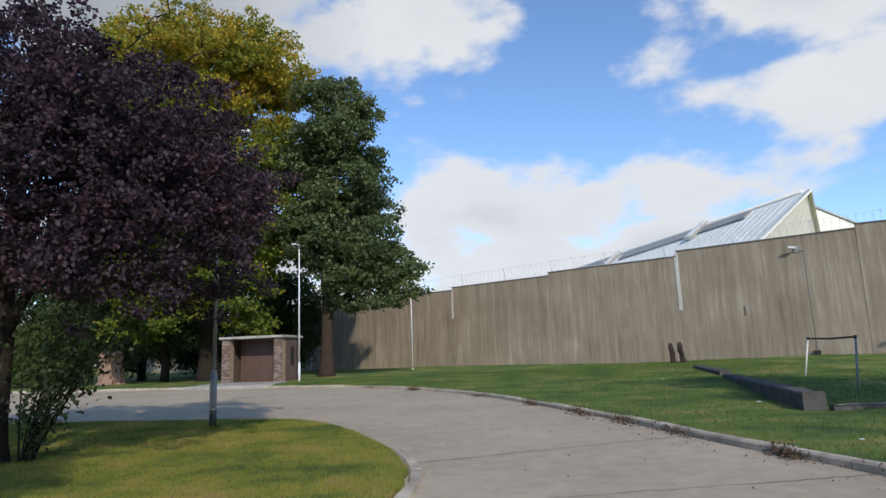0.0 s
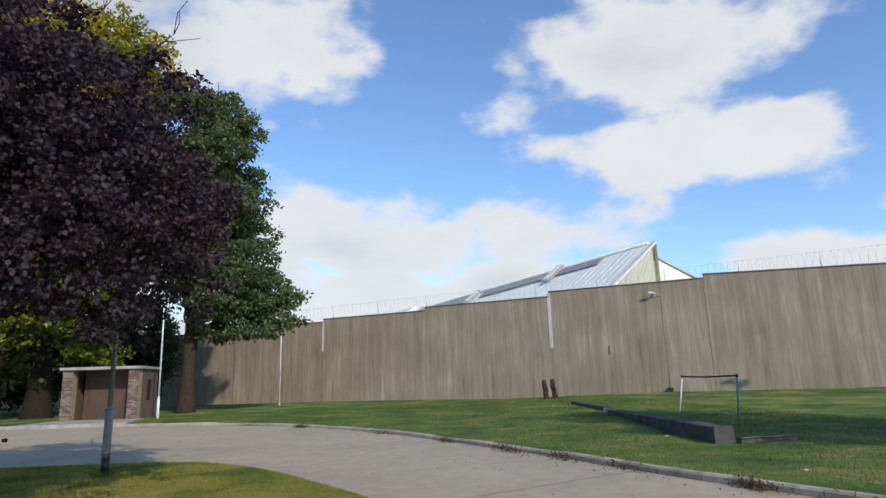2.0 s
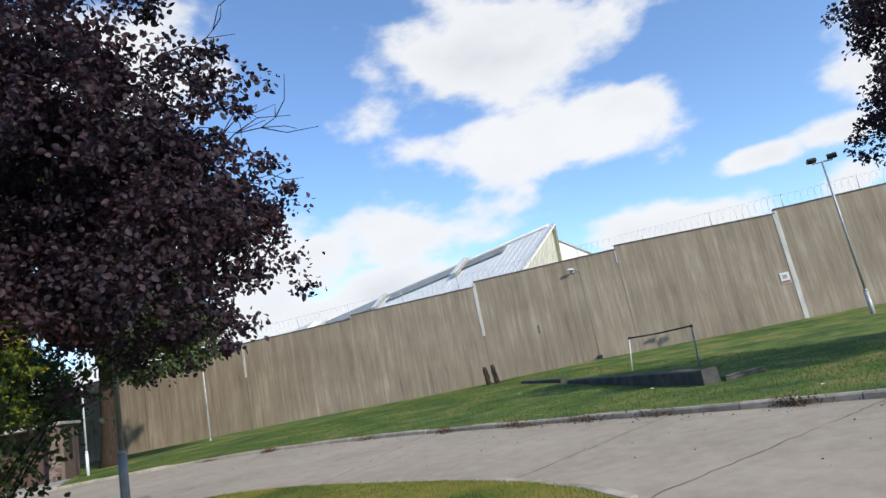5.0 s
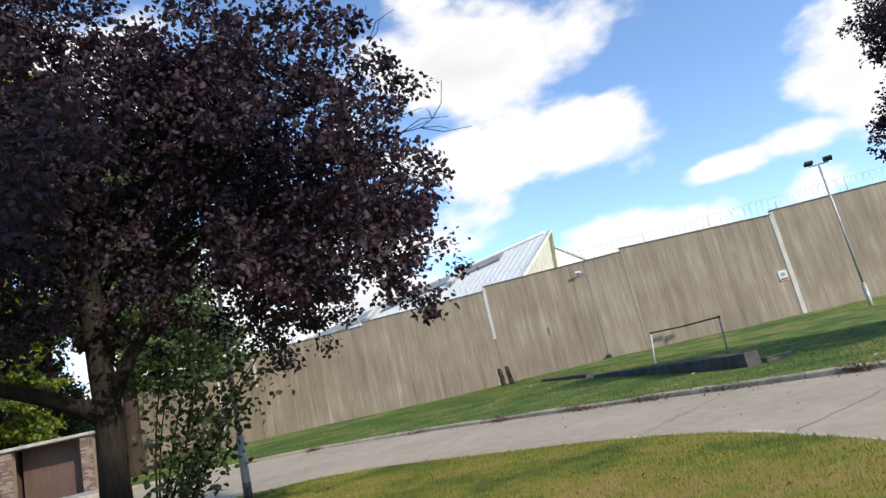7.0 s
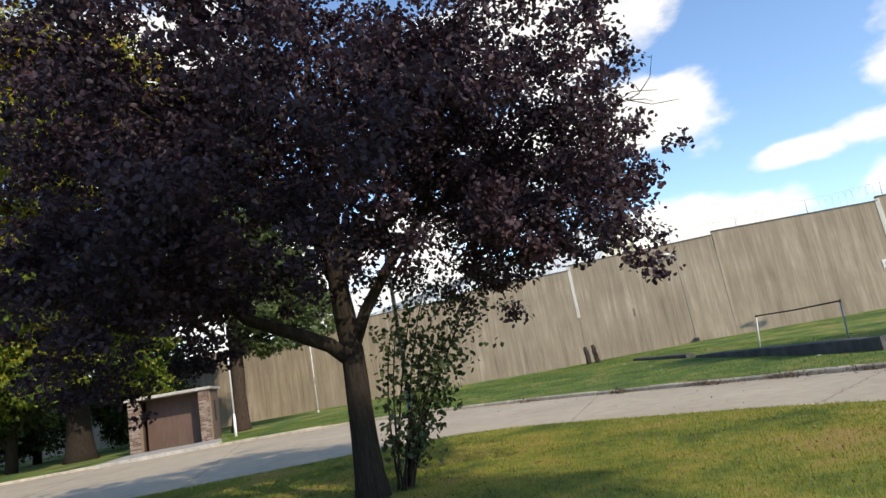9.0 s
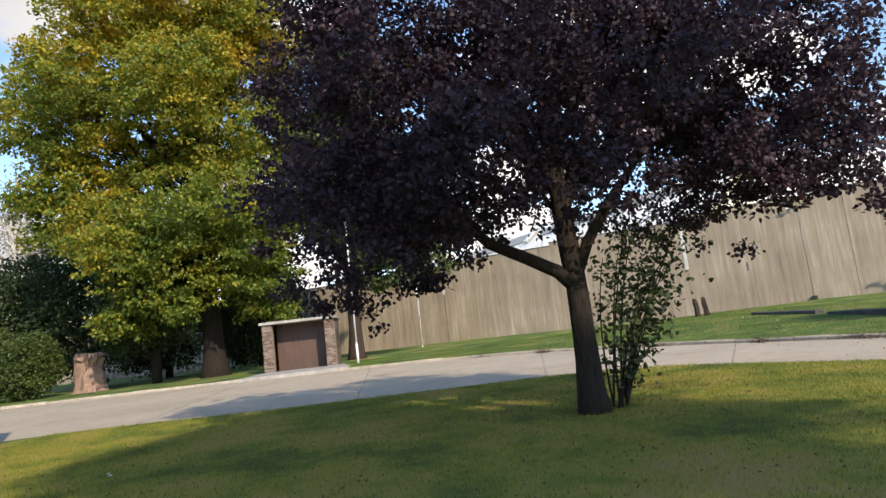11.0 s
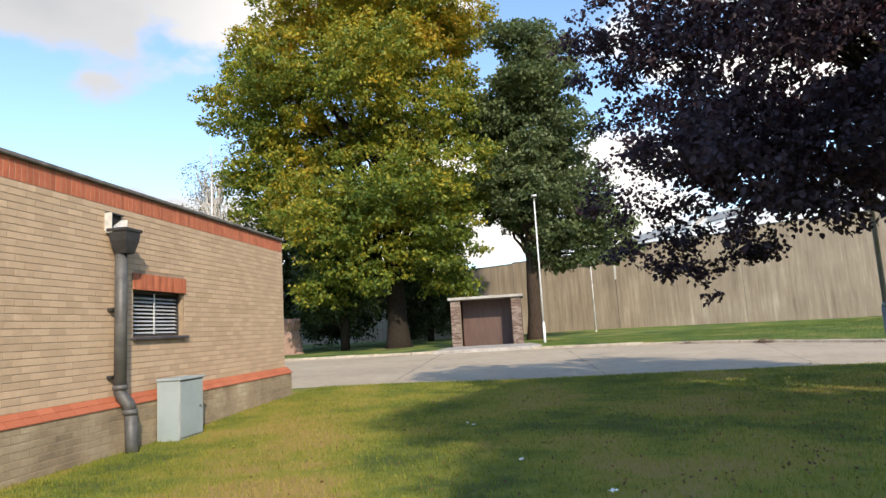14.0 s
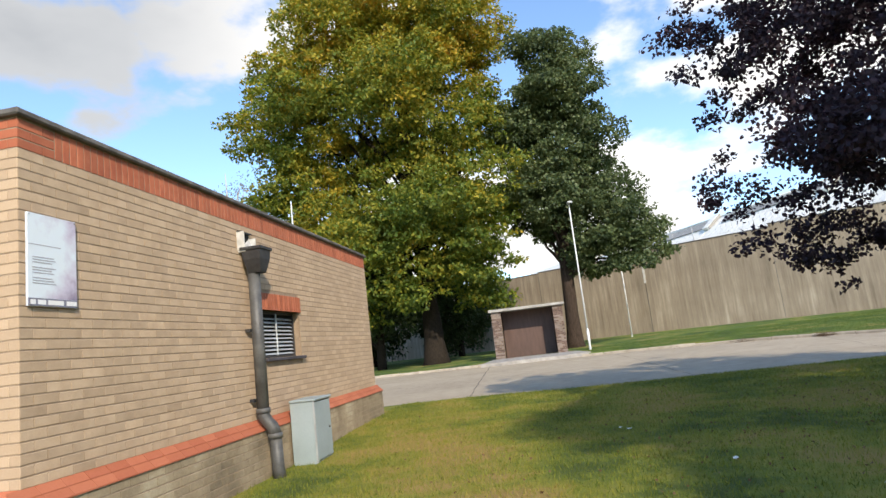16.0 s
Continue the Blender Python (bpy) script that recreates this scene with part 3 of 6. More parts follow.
def build_road_joints():
    rng = random.Random(12)
    for k, (a, b, w) in enumerate([((-1.0, 8.6), (3.95, 10.5), 0.03), ((-2.2, 13.0), (2.0, 17.9), 0.025), ((-0.9, 6.2), (4.6, 7.0), 0.025),
                                   ((-14.6, 17.4), (-12.6, 30.6), 0.05), ((-9.5, 16.6), (-7.5, 28.9), 0.03), ((-5.0, 16.0), (-1.4, 24.6), 0.025),
                                   ((-26, 24.5), (-12.9, 23.4), 0.03), ((-12.9, 23.4), (-2.2, 20.5), 0.025)]):
        a, b = Vector((*a, 0)), Vector((*b, 0))
        side = Vector((-(b - a).y, (b - a).x, 0)).normalized()
        n = 34
        verts, faces = [], []
        for i in range(n + 1):
            p = a + (b - a) * (i / n) + side * rng.uniform(-0.03, 0.03)
            h = w * rng.uniform(0.25, 1.0) * 0.42
            for q in (p - side * h, p + side * h):
                verts.append((q.x, q.y, road_z(q.x, q.y) + 0.004))
        faces = [(2 * i, 2 * i + 2, 2 * i + 3, 2 * i + 1) for i in range(n)]
        tagged(put("road_joint", mesh_of("road_joint", verts, faces), "joint"), "dark ragged joint across the concrete road", "road joint", group="joints in the road", kind="structure")


build_road_joints()


# ---- perimeter wall ----
STEPS = [(-64.0, -46.0, 5.7, 5.7), (-46.0, -28.0, 5.8, 5.8), (-28.0, -16.7, 5.9, 5.9), (-16.7, -8.3, 5.98, 5.98), (-8.3, 0.0, 6.06, 6.05), (0.0, 8.2, 6.24, 6.22), (8.2, 16.6, 6.44, 6.40),
         (16.6, 25.2, 6.70, 6.66), (25.2, 33.8, 6.87, 6.54), (33.8, 42.2, 6.77, 6.72), (42.2, 50.6, 6.9, 6.9), (50.6, 80.0, 7.0, 7.0)]
WALL_M = Matrix(((WALL_D.x, -WALL_N.x, 0, WALL_O.x), (WALL_D.y, -WALL_N.y, 0, WALL_O.y), (0, 0, 1, 0), (0, 0, 0, 1)))


def build_perimeter():
    wall = thing("wall_perimeter", "high grey-brown board-marked concrete prison wall with rain streaks", "wall", WALL_M, kind="structure")
    for a, b, za, zb in STEPS:
        bm = bmesh.new()
        add_box(bm, a + 0.012, b - 0.012, 0.0, 0.35, -0.4, 1.0, 0.015)
        for v in bm.verts:
            if v.co.z > 0.5:
                v.co.z = za + (zb - za) * (v.co.x - a) / (b - a) - (1.0 - v.co.z)
        part("panel", bm, "wall", wall)
        bm = add_box(bmesh.new(), a - 0.01, b + 0.005, -0.03, 0.38, -0.035, 0.035, 0.008)
        for v in bm.verts:
            v.co.z += za + (zb - za) * (v.co.x - a) / (b - a) + 0.03
        part("coping", bm, "coping", wall, "thin dark coping strip")
        box_part("packing", (a - 0.012, a + 0.012, 0.004, 0.30, -0.4, min(za, 5.9)), "low_top", wall, bevel=0)
    for s, w, z0, z1 in [(0.0, 0.15, 4.0, 6.15), (16.6, 0.20, 3.4, 6.62), (33.8, 0.24, 0.75, 6.70), (50.6, 0.2, 0.7, 6.9), (-16.7, 0.15, 0.5, 5.95)]:
        box_part("joint_strip", (s - w / 2, s + w / 2, -0.025, 0.02, z0, z1), "seam", wall, "pale sealant strip over a panel joint", bevel=0.006)
    for s, z0, z1 in [(0.0, 0.55, 3.99), (-8.3, 0.5, 6.0), (42.2, 0.8, 6.7)]:
        box_part("joint_strip", (s - 0.014, s + 0.014, -0.008, 0.02, z0, z1), "coping", wall, "narrow dark joint strip", bevel=0.003)


build_perimeter()


# ---- brick building ----
BA = radians(11.6)
BLD_M = Matrix(((math.sin(BA), -math.cos(BA), 0, -16.49), (math.cos(BA), math.sin(BA), 0, 15.68), (0, 0, 1, 0), (0, 0, 0, 1)))
S0, S1, Z0, Z1, Z2, Z3 = -8.51, 0.0, 0.695, 3.055, 3.285, 3.338  # ends; plinth top, soldier course, coping
WIN = (-4.80, -3.62, 1.41, 2.03, 2.25)  # window sides, sill, head, top of lintel
PROUD = 0.004


def brick_faces(x0, x1, z0, z1, y0=0.0, proud=PROUD, ch=0.0025):
    """A brick's outer face standing proud of the mortar: 18 triangles."""
    v = [(x0, y0 + 0.02, z0), (x1, y0 + 0.02, z0), (x1, y0 + 0.02, z1), (x0, y0 + 0.02, z1)]
    v += [(x0, y0 - proud + ch, z0), (x1, y0 - proud + ch, z0), (x1, y0 - proud + ch, z1), (x0, y0 - proud + ch, z1)]
    v += [(x0 + ch, y0 - proud, z0 + ch), (x1 - ch, y0 - proud, z0 + ch), (x1 - ch, y0 - proud, z1 - ch), (x0 + ch, y0 - proud, z1 - ch)]
    f = []
    for a in (0, 4):
        for i in range(4):
            j = (i + 1) % 4
            f.append((a + i, a + j, a + 4 + j, a + 4 + i))
    f.append((8, 9, 10, 11))
    return v, f


def brick_courses(s0, s1, z0, z1, holes=(), course=0.0773, length=0.232, gap=0.010, upright=0.003):
    """Stretcher bond between s0 and s1: (x0, x1, z0, z1) of each brick."""
    out = []
    n = round((z1 - z0) / course)
    h = (z1 - z0) / n
    for c in range(n):
        za, zb = z0 + c * h, z0 + (c + 1) * h - gap
        x = s0 - (length / 2 if c % 2 else 0)
        while x < s1 - 0.02:
            xa, xb = max(x, s0), min(x + length - upright, s1)
            runs = [(xa, xb)]
            for ha, hb, hz0, hz1 in holes:
                if zb > hz0 and za < hz1 - 0.03:
                    runs = [r for q in runs for r in ((q[0], min(q[1], ha)), (max(q[0], hb), q[1])) if r[1] - r[0] > 0.03]
            out += [(p, q, za, zb) for p, q in runs if q - p > 0.03]
            x += length
    return out


def build_brick_building():
    b = thing("brick_building", "single-storey buff brick building with red brick bands and flat roof", "building", BLD_M)
    depth = 7.5
    t = 0.22
    # walls behind the facing bricks, with the window opening through
    bm = bmesh.new()
    for x0, x1, z0, z1 in [(S0, WIN[0], 0.2, Z2), (WIN[1], S1, 0.2, Z2), (WIN[0], WIN[1], 0.2, WIN[2]), (WIN[0], WIN[1], WIN[3], Z2)]:
        add_box(bm, x0, x1, 0, t, z0, z1)
    part("side_wall", bm, "mortar", b)
    box_part("end_wall", (S0, S0 + t, t, depth, 0.2, Z2), "mortar", b, bevel=0)
    box_part("end_wall", (S1 - t, S1, t, depth, 0.2, Z2), "mortar", b, bevel=0)
    box_part("back_wall", (S0 + t, S1 - t, depth - t, depth, 0.2, Z2), "mortar", b, bevel=0)
    box_part("roof", (S0 + 0.1, S1 - 0.1, 0.1, depth - 0.1, Z2 - 0.2, Z2 - 0.05), "felt", b, "grey felt flat roof", 0)
    box_part("coping", (S0 - 0.05, S1 + 0.05, -0.05, 0.26, Z2, Z3), "coping", b, "weathered dark stone coping", 0.012)
    box_part("coping", (S0 - 0.07, S0 + 0.26, 0.262, depth + 0.07, Z2, Z3), "coping", b, "weathered dark stone coping", 0.012)
    box_part("coping", (S1 - 0.26, S1 + 0.07, 0.262, depth + 0.07, Z2, Z3), "coping", b, "weathered dark stone coping", 0.012)
    # window
    w = WIN
    win = box_part("window", (w[0], w[1], 0.16, 0.18, w[2], w[3]), "void", b, "louvred window with pale slats under a red brick lintel", 0)
    for x0, x1, z0, z1 in [(w[0], w[1], w[2], w[2] + 0.03), (w[0], w[1], w[3] - 0.03, w[3]), (w[0], w[0] + 0.03, w[2] + 0.03, w[3] - 0.03), (w[1] - 0.03, w[1], w[2] + 0.03, w[3] - 0.03)]:
        box_part("frame", (x0, x1, 0.09, 0.16, z0, z1), "iron_dark", win)
    for x in ((w[0] + w[1]) / 2,):
        box_part("mullion", (x - 0.008, x + 0.008, 0.085, 0.10, w[2] + 0.03, w[3] - 0.03), "louvre", win, bevel=0)
    n = 10
    for i in range(n):
        z = w[2] + 0.055 + i * (w[3] - w[2] - 0.15) / (n - 1)
        bm = add_box(bmesh.new(), w[0] + 0.032, w[1] - 0.032, -0.024, 0.024, -0.003, 0.003)
        bmesh.ops.transform(bm, matrix=pose(0, 0.125, z, 32), verts=bm.verts)
        part("slat", bm, "louvre", win, "pale painted louvre slat" if i == 0 else "")
    box_part("sill", (w[0] - 0.03, w[1] + 0.05, -0.055, 0.10, w[2] - 0.045, w[2] - 0.004), "slate", win, "dark slate sill", 0.005)
    # bricks
    full = {}

    def brick(parent, mat, x0, x1, z0, z1, y0=0.0):
        key = (mat, round(x1 - x0, 3), round(z1 - z0, 3))
        if key not in full:
            full[key] = mesh_of("brick", *brick_faces(0, x1 - x0, 0, z1 - z0))
        put("brick", full[key], mat, parent, m=Matrix.Translation((x0, y0, z0)))

    holes = [(w[0], w[1], w[2] - 0.05, w[4])]
    rest = []
    for q in brick_courses(S0, S1, Z0, Z1, holes):
        if q[1] < -6.35:
            brick(b, "buff", *q)
        else:
            rest.append(brick_faces(*q))
    tagged(put("bricks", mesh_of("bricks", *joined(rest)), "buff_joined", b), "buff facing bricks", kind="stuff")
    # end wall facing bricks, turned round the corner
    turn = Matrix.Translation((S0, 0, 0)) @ Matrix.Rotation(radians(-90), 4, "Z")
    ends = [brick_faces(*q) for q in brick_courses(-depth, 0.0, Z0, Z1)]
    ends = [([turn @ Vector(v) for v in vs], fs) for vs, fs in ends]
    tagged(put("bricks", mesh_of("bricks", *joined(ends)), "buff_joined", b), "buff facing bricks", kind="stuff")
    reds = [brick_faces(*q) for q in brick_courses(-depth, 0.0, Z1, Z2 - 0.004)]
    reds = [([turn @ Vector(v) for v in vs], fs) for vs, fs in reds]
    tagged(put("bricks", mesh_of("bricks", *joined(reds)), "red_joined", b), "red facing bricks", kind="stuff")
    # soldier course: three flat courses at the corner, then bricks on end
    for q in brick_courses(S0, S0 + 0.34, Z1, Z2 - 0.004):
        brick(b, "red", *q)
    x = S0 + 0.35
    while x < S1 - 0.03:
        brick(b, "red", x, min(x + 0.0675, S1), Z1, Z2 - 0.006)
        x += 0.0775
    x = w[0] - 0.03
    while x < w[1] + 0.02:
        brick(win, "red", x, x + 0.0675, w[3] - 0.004, w[4] - 0.008, -0.022)
        x += 0.0775
    box_part("lintel", (w[0] - 0.03, w[1] + 0.02, -0.02, 0.08, w[3] + 0.0, w[4] - 0.01), "mortar", win, bevel=0)
    # plinth: stained bricks, with two chamfered red courses on top
    box_part("plinth", (S0 - 0.10, S1 + 0.10, -0.10, -0.002, -0.3, Z0 - 0.12), "mortar", b, bevel=0)
    box_part("plinth", (S0 - 0.10, S0 - 0.002, 0.0, depth, -0.3, Z0 - 0.12), "mortar", b, bevel=0)
    box_part("plinth", (S1 + 0.002, S1 + 0.10, 0.0, depth, -0.3, Z0 - 0.12), "mortar", b, bevel=0)
    low = [brick_faces(*q, -0.10) for q in brick_courses(S0 - 0.10, S1 + 0.10, -0.22, Z0 - 0.125)]
    tagged(put("plinth_bricks", mesh_of("plinth_bricks", *joined(low)), "plinth", b), "stained grey-brown plinth bricks", kind="stuff")
    turn2 = Matrix.Translation((S0 - 0.10, 0, 0)) @ Matrix.Rotation(radians(-90), 4, "Z")
    low = [brick_faces(*q) for q in brick_courses(-depth, 0.1, -0.22, Z0 - 0.125)]
    low = [([turn2 @ Vector(v) for v in vs], fs) for vs, fs in low]
    tagged(put("plinth_bricks", mesh_of("plinth_bricks", *joined(low)), "plinth", b), "stained grey-brown plinth bricks", kind="stuff")
    slope = []
    for za, zb, ya, yb in [(Z0 - 0.118, Z0 - 0.064, -0.118, -0.066), (Z0 - 0.056, Z0, -0.056, 0.0)]:
        x = S0 - 0.11
        while x < S1 + 0.10:
            x1 = min(x + 0.222, S1 + 0.11)
            slope.append(([(x, ya, za), (x1, ya, za), (x1, yb, zb), (x, yb, zb), (x, 0.0, za - 0.02), (x1, 0.0, za - 0.02), (x1, ya, za - 0.012), (x, ya, za - 0.012)],
                          [(0, 1, 2, 3), (0, 7, 6, 1), (7, 4, 5, 6), (0, 3, 4, 7), (1, 6, 5, 2), (3, 2, 5, 4)]))
            x += 0.226
        for sgn, xe in ((-1, S0), (1, S1)):
            slope.append(([(xe + sgn * -ya, 0, za), (xe + sgn * -ya, depth, za), (xe + sgn * -yb, depth, zb), (xe + sgn * -yb, 0, zb)], [(0, 1, 2, 3)]))
    tagged(put("chamfer_bricks", mesh_of("chamfer_bricks", *joined(slope)), "red_joined", b), "red chamfered plinth bricks", kind="stuff")
    # aerial on the roof
    rod = thing("roof_aerial", "thin pale rod aerial standing on the flat roof", "aerial", BLD_M)
    tube_part("mast", [(-0.65, 1.2, Z2 - 0.05), (-0.65, 1.2, Z2 + 1.25)], [0.018, 0.012], "white_pole", rod)
    tube_part("socket", [(-0.65, 1.2, Z2 - 0.05), (-0.65, 1.2, Z2 + 0.15)], [0.035, 0.03], "iron", rod)


build_brick_building()


def build_downpipe():
    p = thing("downpipe", "grey cast-iron downpipe with hopper fixed to the brick wall", "drainpipe", BLD_M)
    s, y = -5.2, -0.12
    tube_part("pipe", [(s, y, 2.50), (s, y, 0.80)], [0.072, 0.072], "iron", p, sides=14)
    tube_part("swan_neck", [(s, y, 0.82), (s, y, 0.74), (s + 0.01, y - 0.03, 0.68), (s + 0.03, y - 0.09, 0.60), (s + 0.04, y - 0.11, 0.52)], [0.074] * 5, "iron", p, sides=14)
    tube_part("foot_pipe", [(s + 0.04, y - 0.11, 0.53), (s + 0.06, y - 0.11, 0.15), (s + 0.07, y - 0.12, -0.02)], [0.072, 0.072, 0.08], "iron", p, sides=14)
    for z in (0.80, 0.50):
        dx, dy = (0.0, 0.0) if z > 0.6 else (0.04, -0.11)
        tube_part("collar", [(s + dx, y + dy, z + 0.03), (s + dx, y + dy, z - 0.03)], [0.086, 0.086], "iron", p, sides=14)
    for z in (1.75, 0.93):
        box_part("bracket", (s - 0.095, s + 0.0, -0.06, -0.002, z - 0.02, z + 0.02), "iron_dark", p, "pipe bracket")
    # hopper head: a flared box narrowing to the pipe
    rings = [(0.160, 0.135, 2.75), (0.160, 0.135, 2.715), (0.142, 0.12, 2.71), (0.13, 0.11, 2.60), (0.085, 0.085, 2.47), (0.075, 0.075, 2.44)]
    verts, faces = [], []
    for hx, hy, z in rings:
        verts += [(s - hx, -0.165 - hy, z), (s + hx, -0.165 - hy, z), (s + hx, -0.165 + hy, z), (s - hx, -0.165 + hy, z)]
    for i in range(len(rings) - 1):
        for k in range(4):
            faces.append((4 * i + k, 4 * i + (k + 1) % 4, 4 * i + 4 + (k + 1) % 4, 4 * i + 4 + k))
    faces.append((0, 3, 2, 1))
    put("hopper", mesh_of("hopper", verts, faces), "iron_dark", p, "dark hopper head")
    # the chute from the roof outlet
    bm = bmesh.new()
    add_box(bm, s - 0.155, s - 0.145, -0.10, 0.0, 2.72, 2.95)
    add_box(bm, s + 0.135, s + 0.145, -0.10, 0.0, 2.72, 2.90)
    add_box(bm, s - 0.145, s + 0.135, -0.10, -0.009, 2.70, 2.715)
    wedge = [bm.verts.new(q) for q in [(s - 0.145, -0.095, 2.72), (s + 0.135, -0.095, 2.72), (s + 0.135, -0.012, 2.90), (s - 0.02, -0.012, 2.80)]]
    bm.faces.new(wedge)
    part("chute", bm, "lead", p, "whitened lead chute")
    box_part("outlet", (s - 0.145, s + 0.135, -0.012, -0.0085, 2.72, 2.95), "void", p, "dark outlet hole", 0)
    box_part("hood", (s - 0.16, s + 0.15, -0.05, -0.0085, 2.95, 2.965), "iron_dark", p, "dark hood over the outlet", 0)


build_downpipe()


def build_cabinet():
    c = thing("utility_cabinet", "grey galvanised utility cabinet standing on grass against the building", "cabinet", BLD_M)
    x0, x1, y0, y1 = -4.50, -3.91, -0.47, -0.14
    box_part("body", (x0, x1, y0 + 0.02, y1, 0.0, 0.80), "cabinet", c, bevel=0.006)
    box_part("door", (x0 + 0.02, x1 - 0.02, y0, y0 + 0.018, 0.06, 0.785), "cabinet", c, bevel=0.005)
    box_part("lid", (x0 - 0.015, x1 + 0.015, y0 - 0.02, y1 + 0.01, 0.80, 0.835), "cabinet", c, bevel=0.01)
    box_part("shadow_gap", (x0 + 0.004, x1 - 0.004, y0 + 0.004, y0 + 0.019, 0.786, 0.799), "black", c, bevel=0)
    box_part("base", (x0 + 0.01, x1 - 0.01, y0 + 0.03, y1, -0.1, 0.02), "black", c, bevel=0)
    box_part("edge_trim", (x0 - 0.004, x0 + 0.014, y0 - 0.002, y0 + 0.02, 0.03, 0.80), "galv", c, bevel=0.003)
    tube_part("lock", [(x1 - 0.10, y0 + 0.002, 0.42), (x1 - 0.10, y0 - 0.012, 0.42)], [0.016, 0.014], "iron", c)


build_cabinet()


def build_board():
    b = thing("information_board", "faded printed information board screwed to the brick wall", "sign", BLD_M)
    x0, x1, z0, z1 = -8.46, -8.0, 1.91, 2.585
    y = -0.022
    box_part("panel", (x0, x1, y - 0.006, -0.010, z0, z1), "board_pale", b, bevel=0.002)

    def strip(name, u0, u1, v0, v1, mat, lift=0.002):
        w, h = x1 - x0, z1 - z0
        box_part(name, (x0 + u0 * w, x0 + u1 * w, y - 0.006 - lift, y - 0.0062, z0 + v0 * h, z0 + v1 * h), mat, b, bevel=0)

    strip("print", 0.004, 0.996, 0.088, 0.996, "board_print", 0.001)
    strip("rule", 0.02, 0.66, 0.655, 0.664, "sign_grey", 0.002)
    strip("footer", 0.002, 0.998, 0.002, 0.085, "board_dark", 0.0025)
    for u0, u1 in ((0.04, 0.14), (0.18, 0.34), (0.38, 0.70), (0.76, 0.98)):
        strip("logo_block", u0, u1, 0.02, 0.07, "sign_white", 0.004)
    for i in range(11):
        if i in (3, 7):
            continue
        strip("text_line", 0.09, 0.55 - 0.04 * (i % 3), 0.24 + i * 0.028, 0.25 + i * 0.028, "sign_grey", 0.003)
    for u in (0.03, 0.97):
        for v in (0.02, 0.98):
            px, pz = x0 + u * (x1 - x0), z0 + v * (z1 - z0)
            tube_part("screw", [(px, y - 0.004, pz), (px, y - 0.013, pz)], [0.006, 0.005], "galv", b, sides=6)


build_board()


# ---- brick shelter across the road ----
def build_shelter():
    a = radians(-11.0)
    m = pose(-8.62, 32.45, 0.2, 0, 0, math.degrees(a))
    sh = thing("brick_shelter", "small brown brick shelter with pale flat roof slab and brown door", "shelter", m)
    W, D, H = 3.42, 2.2, 2.42
    box_part("back_wall", (-W, 0.0, D - 0.22, D, -0.3, H), "striped_b", sh, bevel=0)
    for nm, x0, x1 in (("side_wall", -W, -W + 0.22), ("side_wall", -0.22, 0.0)):
        box_part(nm, (x0, x1, 0.42, D - 0.222, -0.3, H), "striped_b", sh, bevel=0)
    # two front piers in bands of pale and brown brick
    me = {}
    rng = random.Random(4)
    for x0 in (-W - 0.01, -0.46):
        pier = part("pier", add_box(bmesh.new(), x0 + 0.012, x0 + 0.458, 0.012, 0.43, -0.3, H), "mortar", sh, "pier of banded pale and brown brick")
        n = 31
        h = (H + 0.0) / n
        for c in range(n):
            cuts = [0.0, 0.232, 0.47] if c % 2 else [0.0, 0.116, 0.348, 0.47]
            tone = rng.random()
            for u, v in zip(cuts, cuts[1:]):
                mat = "striped_a" if rng.random() < 0.25 + 0.5 * (tone > 0.6) else "striped_b"
                key = (mat, round(v - u, 3))
                if key not in me:
                    me[key] = mesh_of("brick", *brick_faces(0, v - u - 0.01, 0, h - 0.010, proud=0.006))
                put("brick", me[key], mat, pier, m=Matrix.Translation((x0 + u, 0.004, c * h)))
    side = [([Matrix.Rotation(radians(90), 4, "Z") @ Vector(v) for v in vs], fs) for vs, fs in (brick_faces(*q, -0.002) for q in brick_courses(0.44, D, 0.0, H, [(1.0, 1.45, 0.95, 1.95)]))]
    tagged(put("side_bricks", mesh_of("side_bricks", *joined(side)), "striped_b", sh), "brown facing bricks", kind="stuff")
    box_part("slit_window", (-0.001, 0.006, 1.02, 1.43, 0.97, 1.93), "void", sh, "dark slit window", 0)
    bm = add_box(bmesh.new(), -W - 0.12, 0.12, -0.14, D + 0.12, H, H + 0.13, 0.012)
    part("roof_slab", bm, "slab", sh, "pale concrete roof slab")
    door = box_part("door", (-W + 0.45, -0.47, 1.15, 1.20, 0.0, H), "door", sh, "wide brown painted door")
    for x in (-2.35, -1.72, -1.1):
        box_part("batten", (x - 0.012, x + 0.012, 1.142, 1.152, 0.05, H - 0.05), "door", door, bevel=0)
    box_part("kick_board", (-W + 0.5, -0.5, 1.135, 1.152, 0.02, 0.10), "slab", door, "pale worn strip at the door's foot", 0)
    box_part("floor_slab", (-W, 0.0, 0.0, D, -0.3, 0.0), "slab", sh, bevel=0)
    # apron in front
    pts = [(-W - 0.15, -0.02), (0.35, -0.02), (0.85, -2.75), (-W - 0.5, -2.9)]
    world = [m @ Vector((x, y, 0)) for x, y in pts]
    n = 8
    verts, faces = [], []
    for j in range(n + 1):
        for i in range(n + 1):
            p = world[3].lerp(world[2], i / n).lerp(world[0].lerp(world[1], i / n), j / n)
            verts.append((p.x, p.y, lawn_z(p.x, p.y) + 0.045))
    for j in range(n):
        for i in range(n):
            k = j * (n + 1) + i
            faces.append((k, k + 1, k + n + 2, k + n + 1))
    rim = list(range(n + 1)) + [j * (n + 1) + n for j in range(1, n + 1)] + [n * (n + 1) + i for i in range(n - 1, -1, -1)] + [j * (n + 1) for j in range(n - 1, 0, -1)]
    low = len(verts)
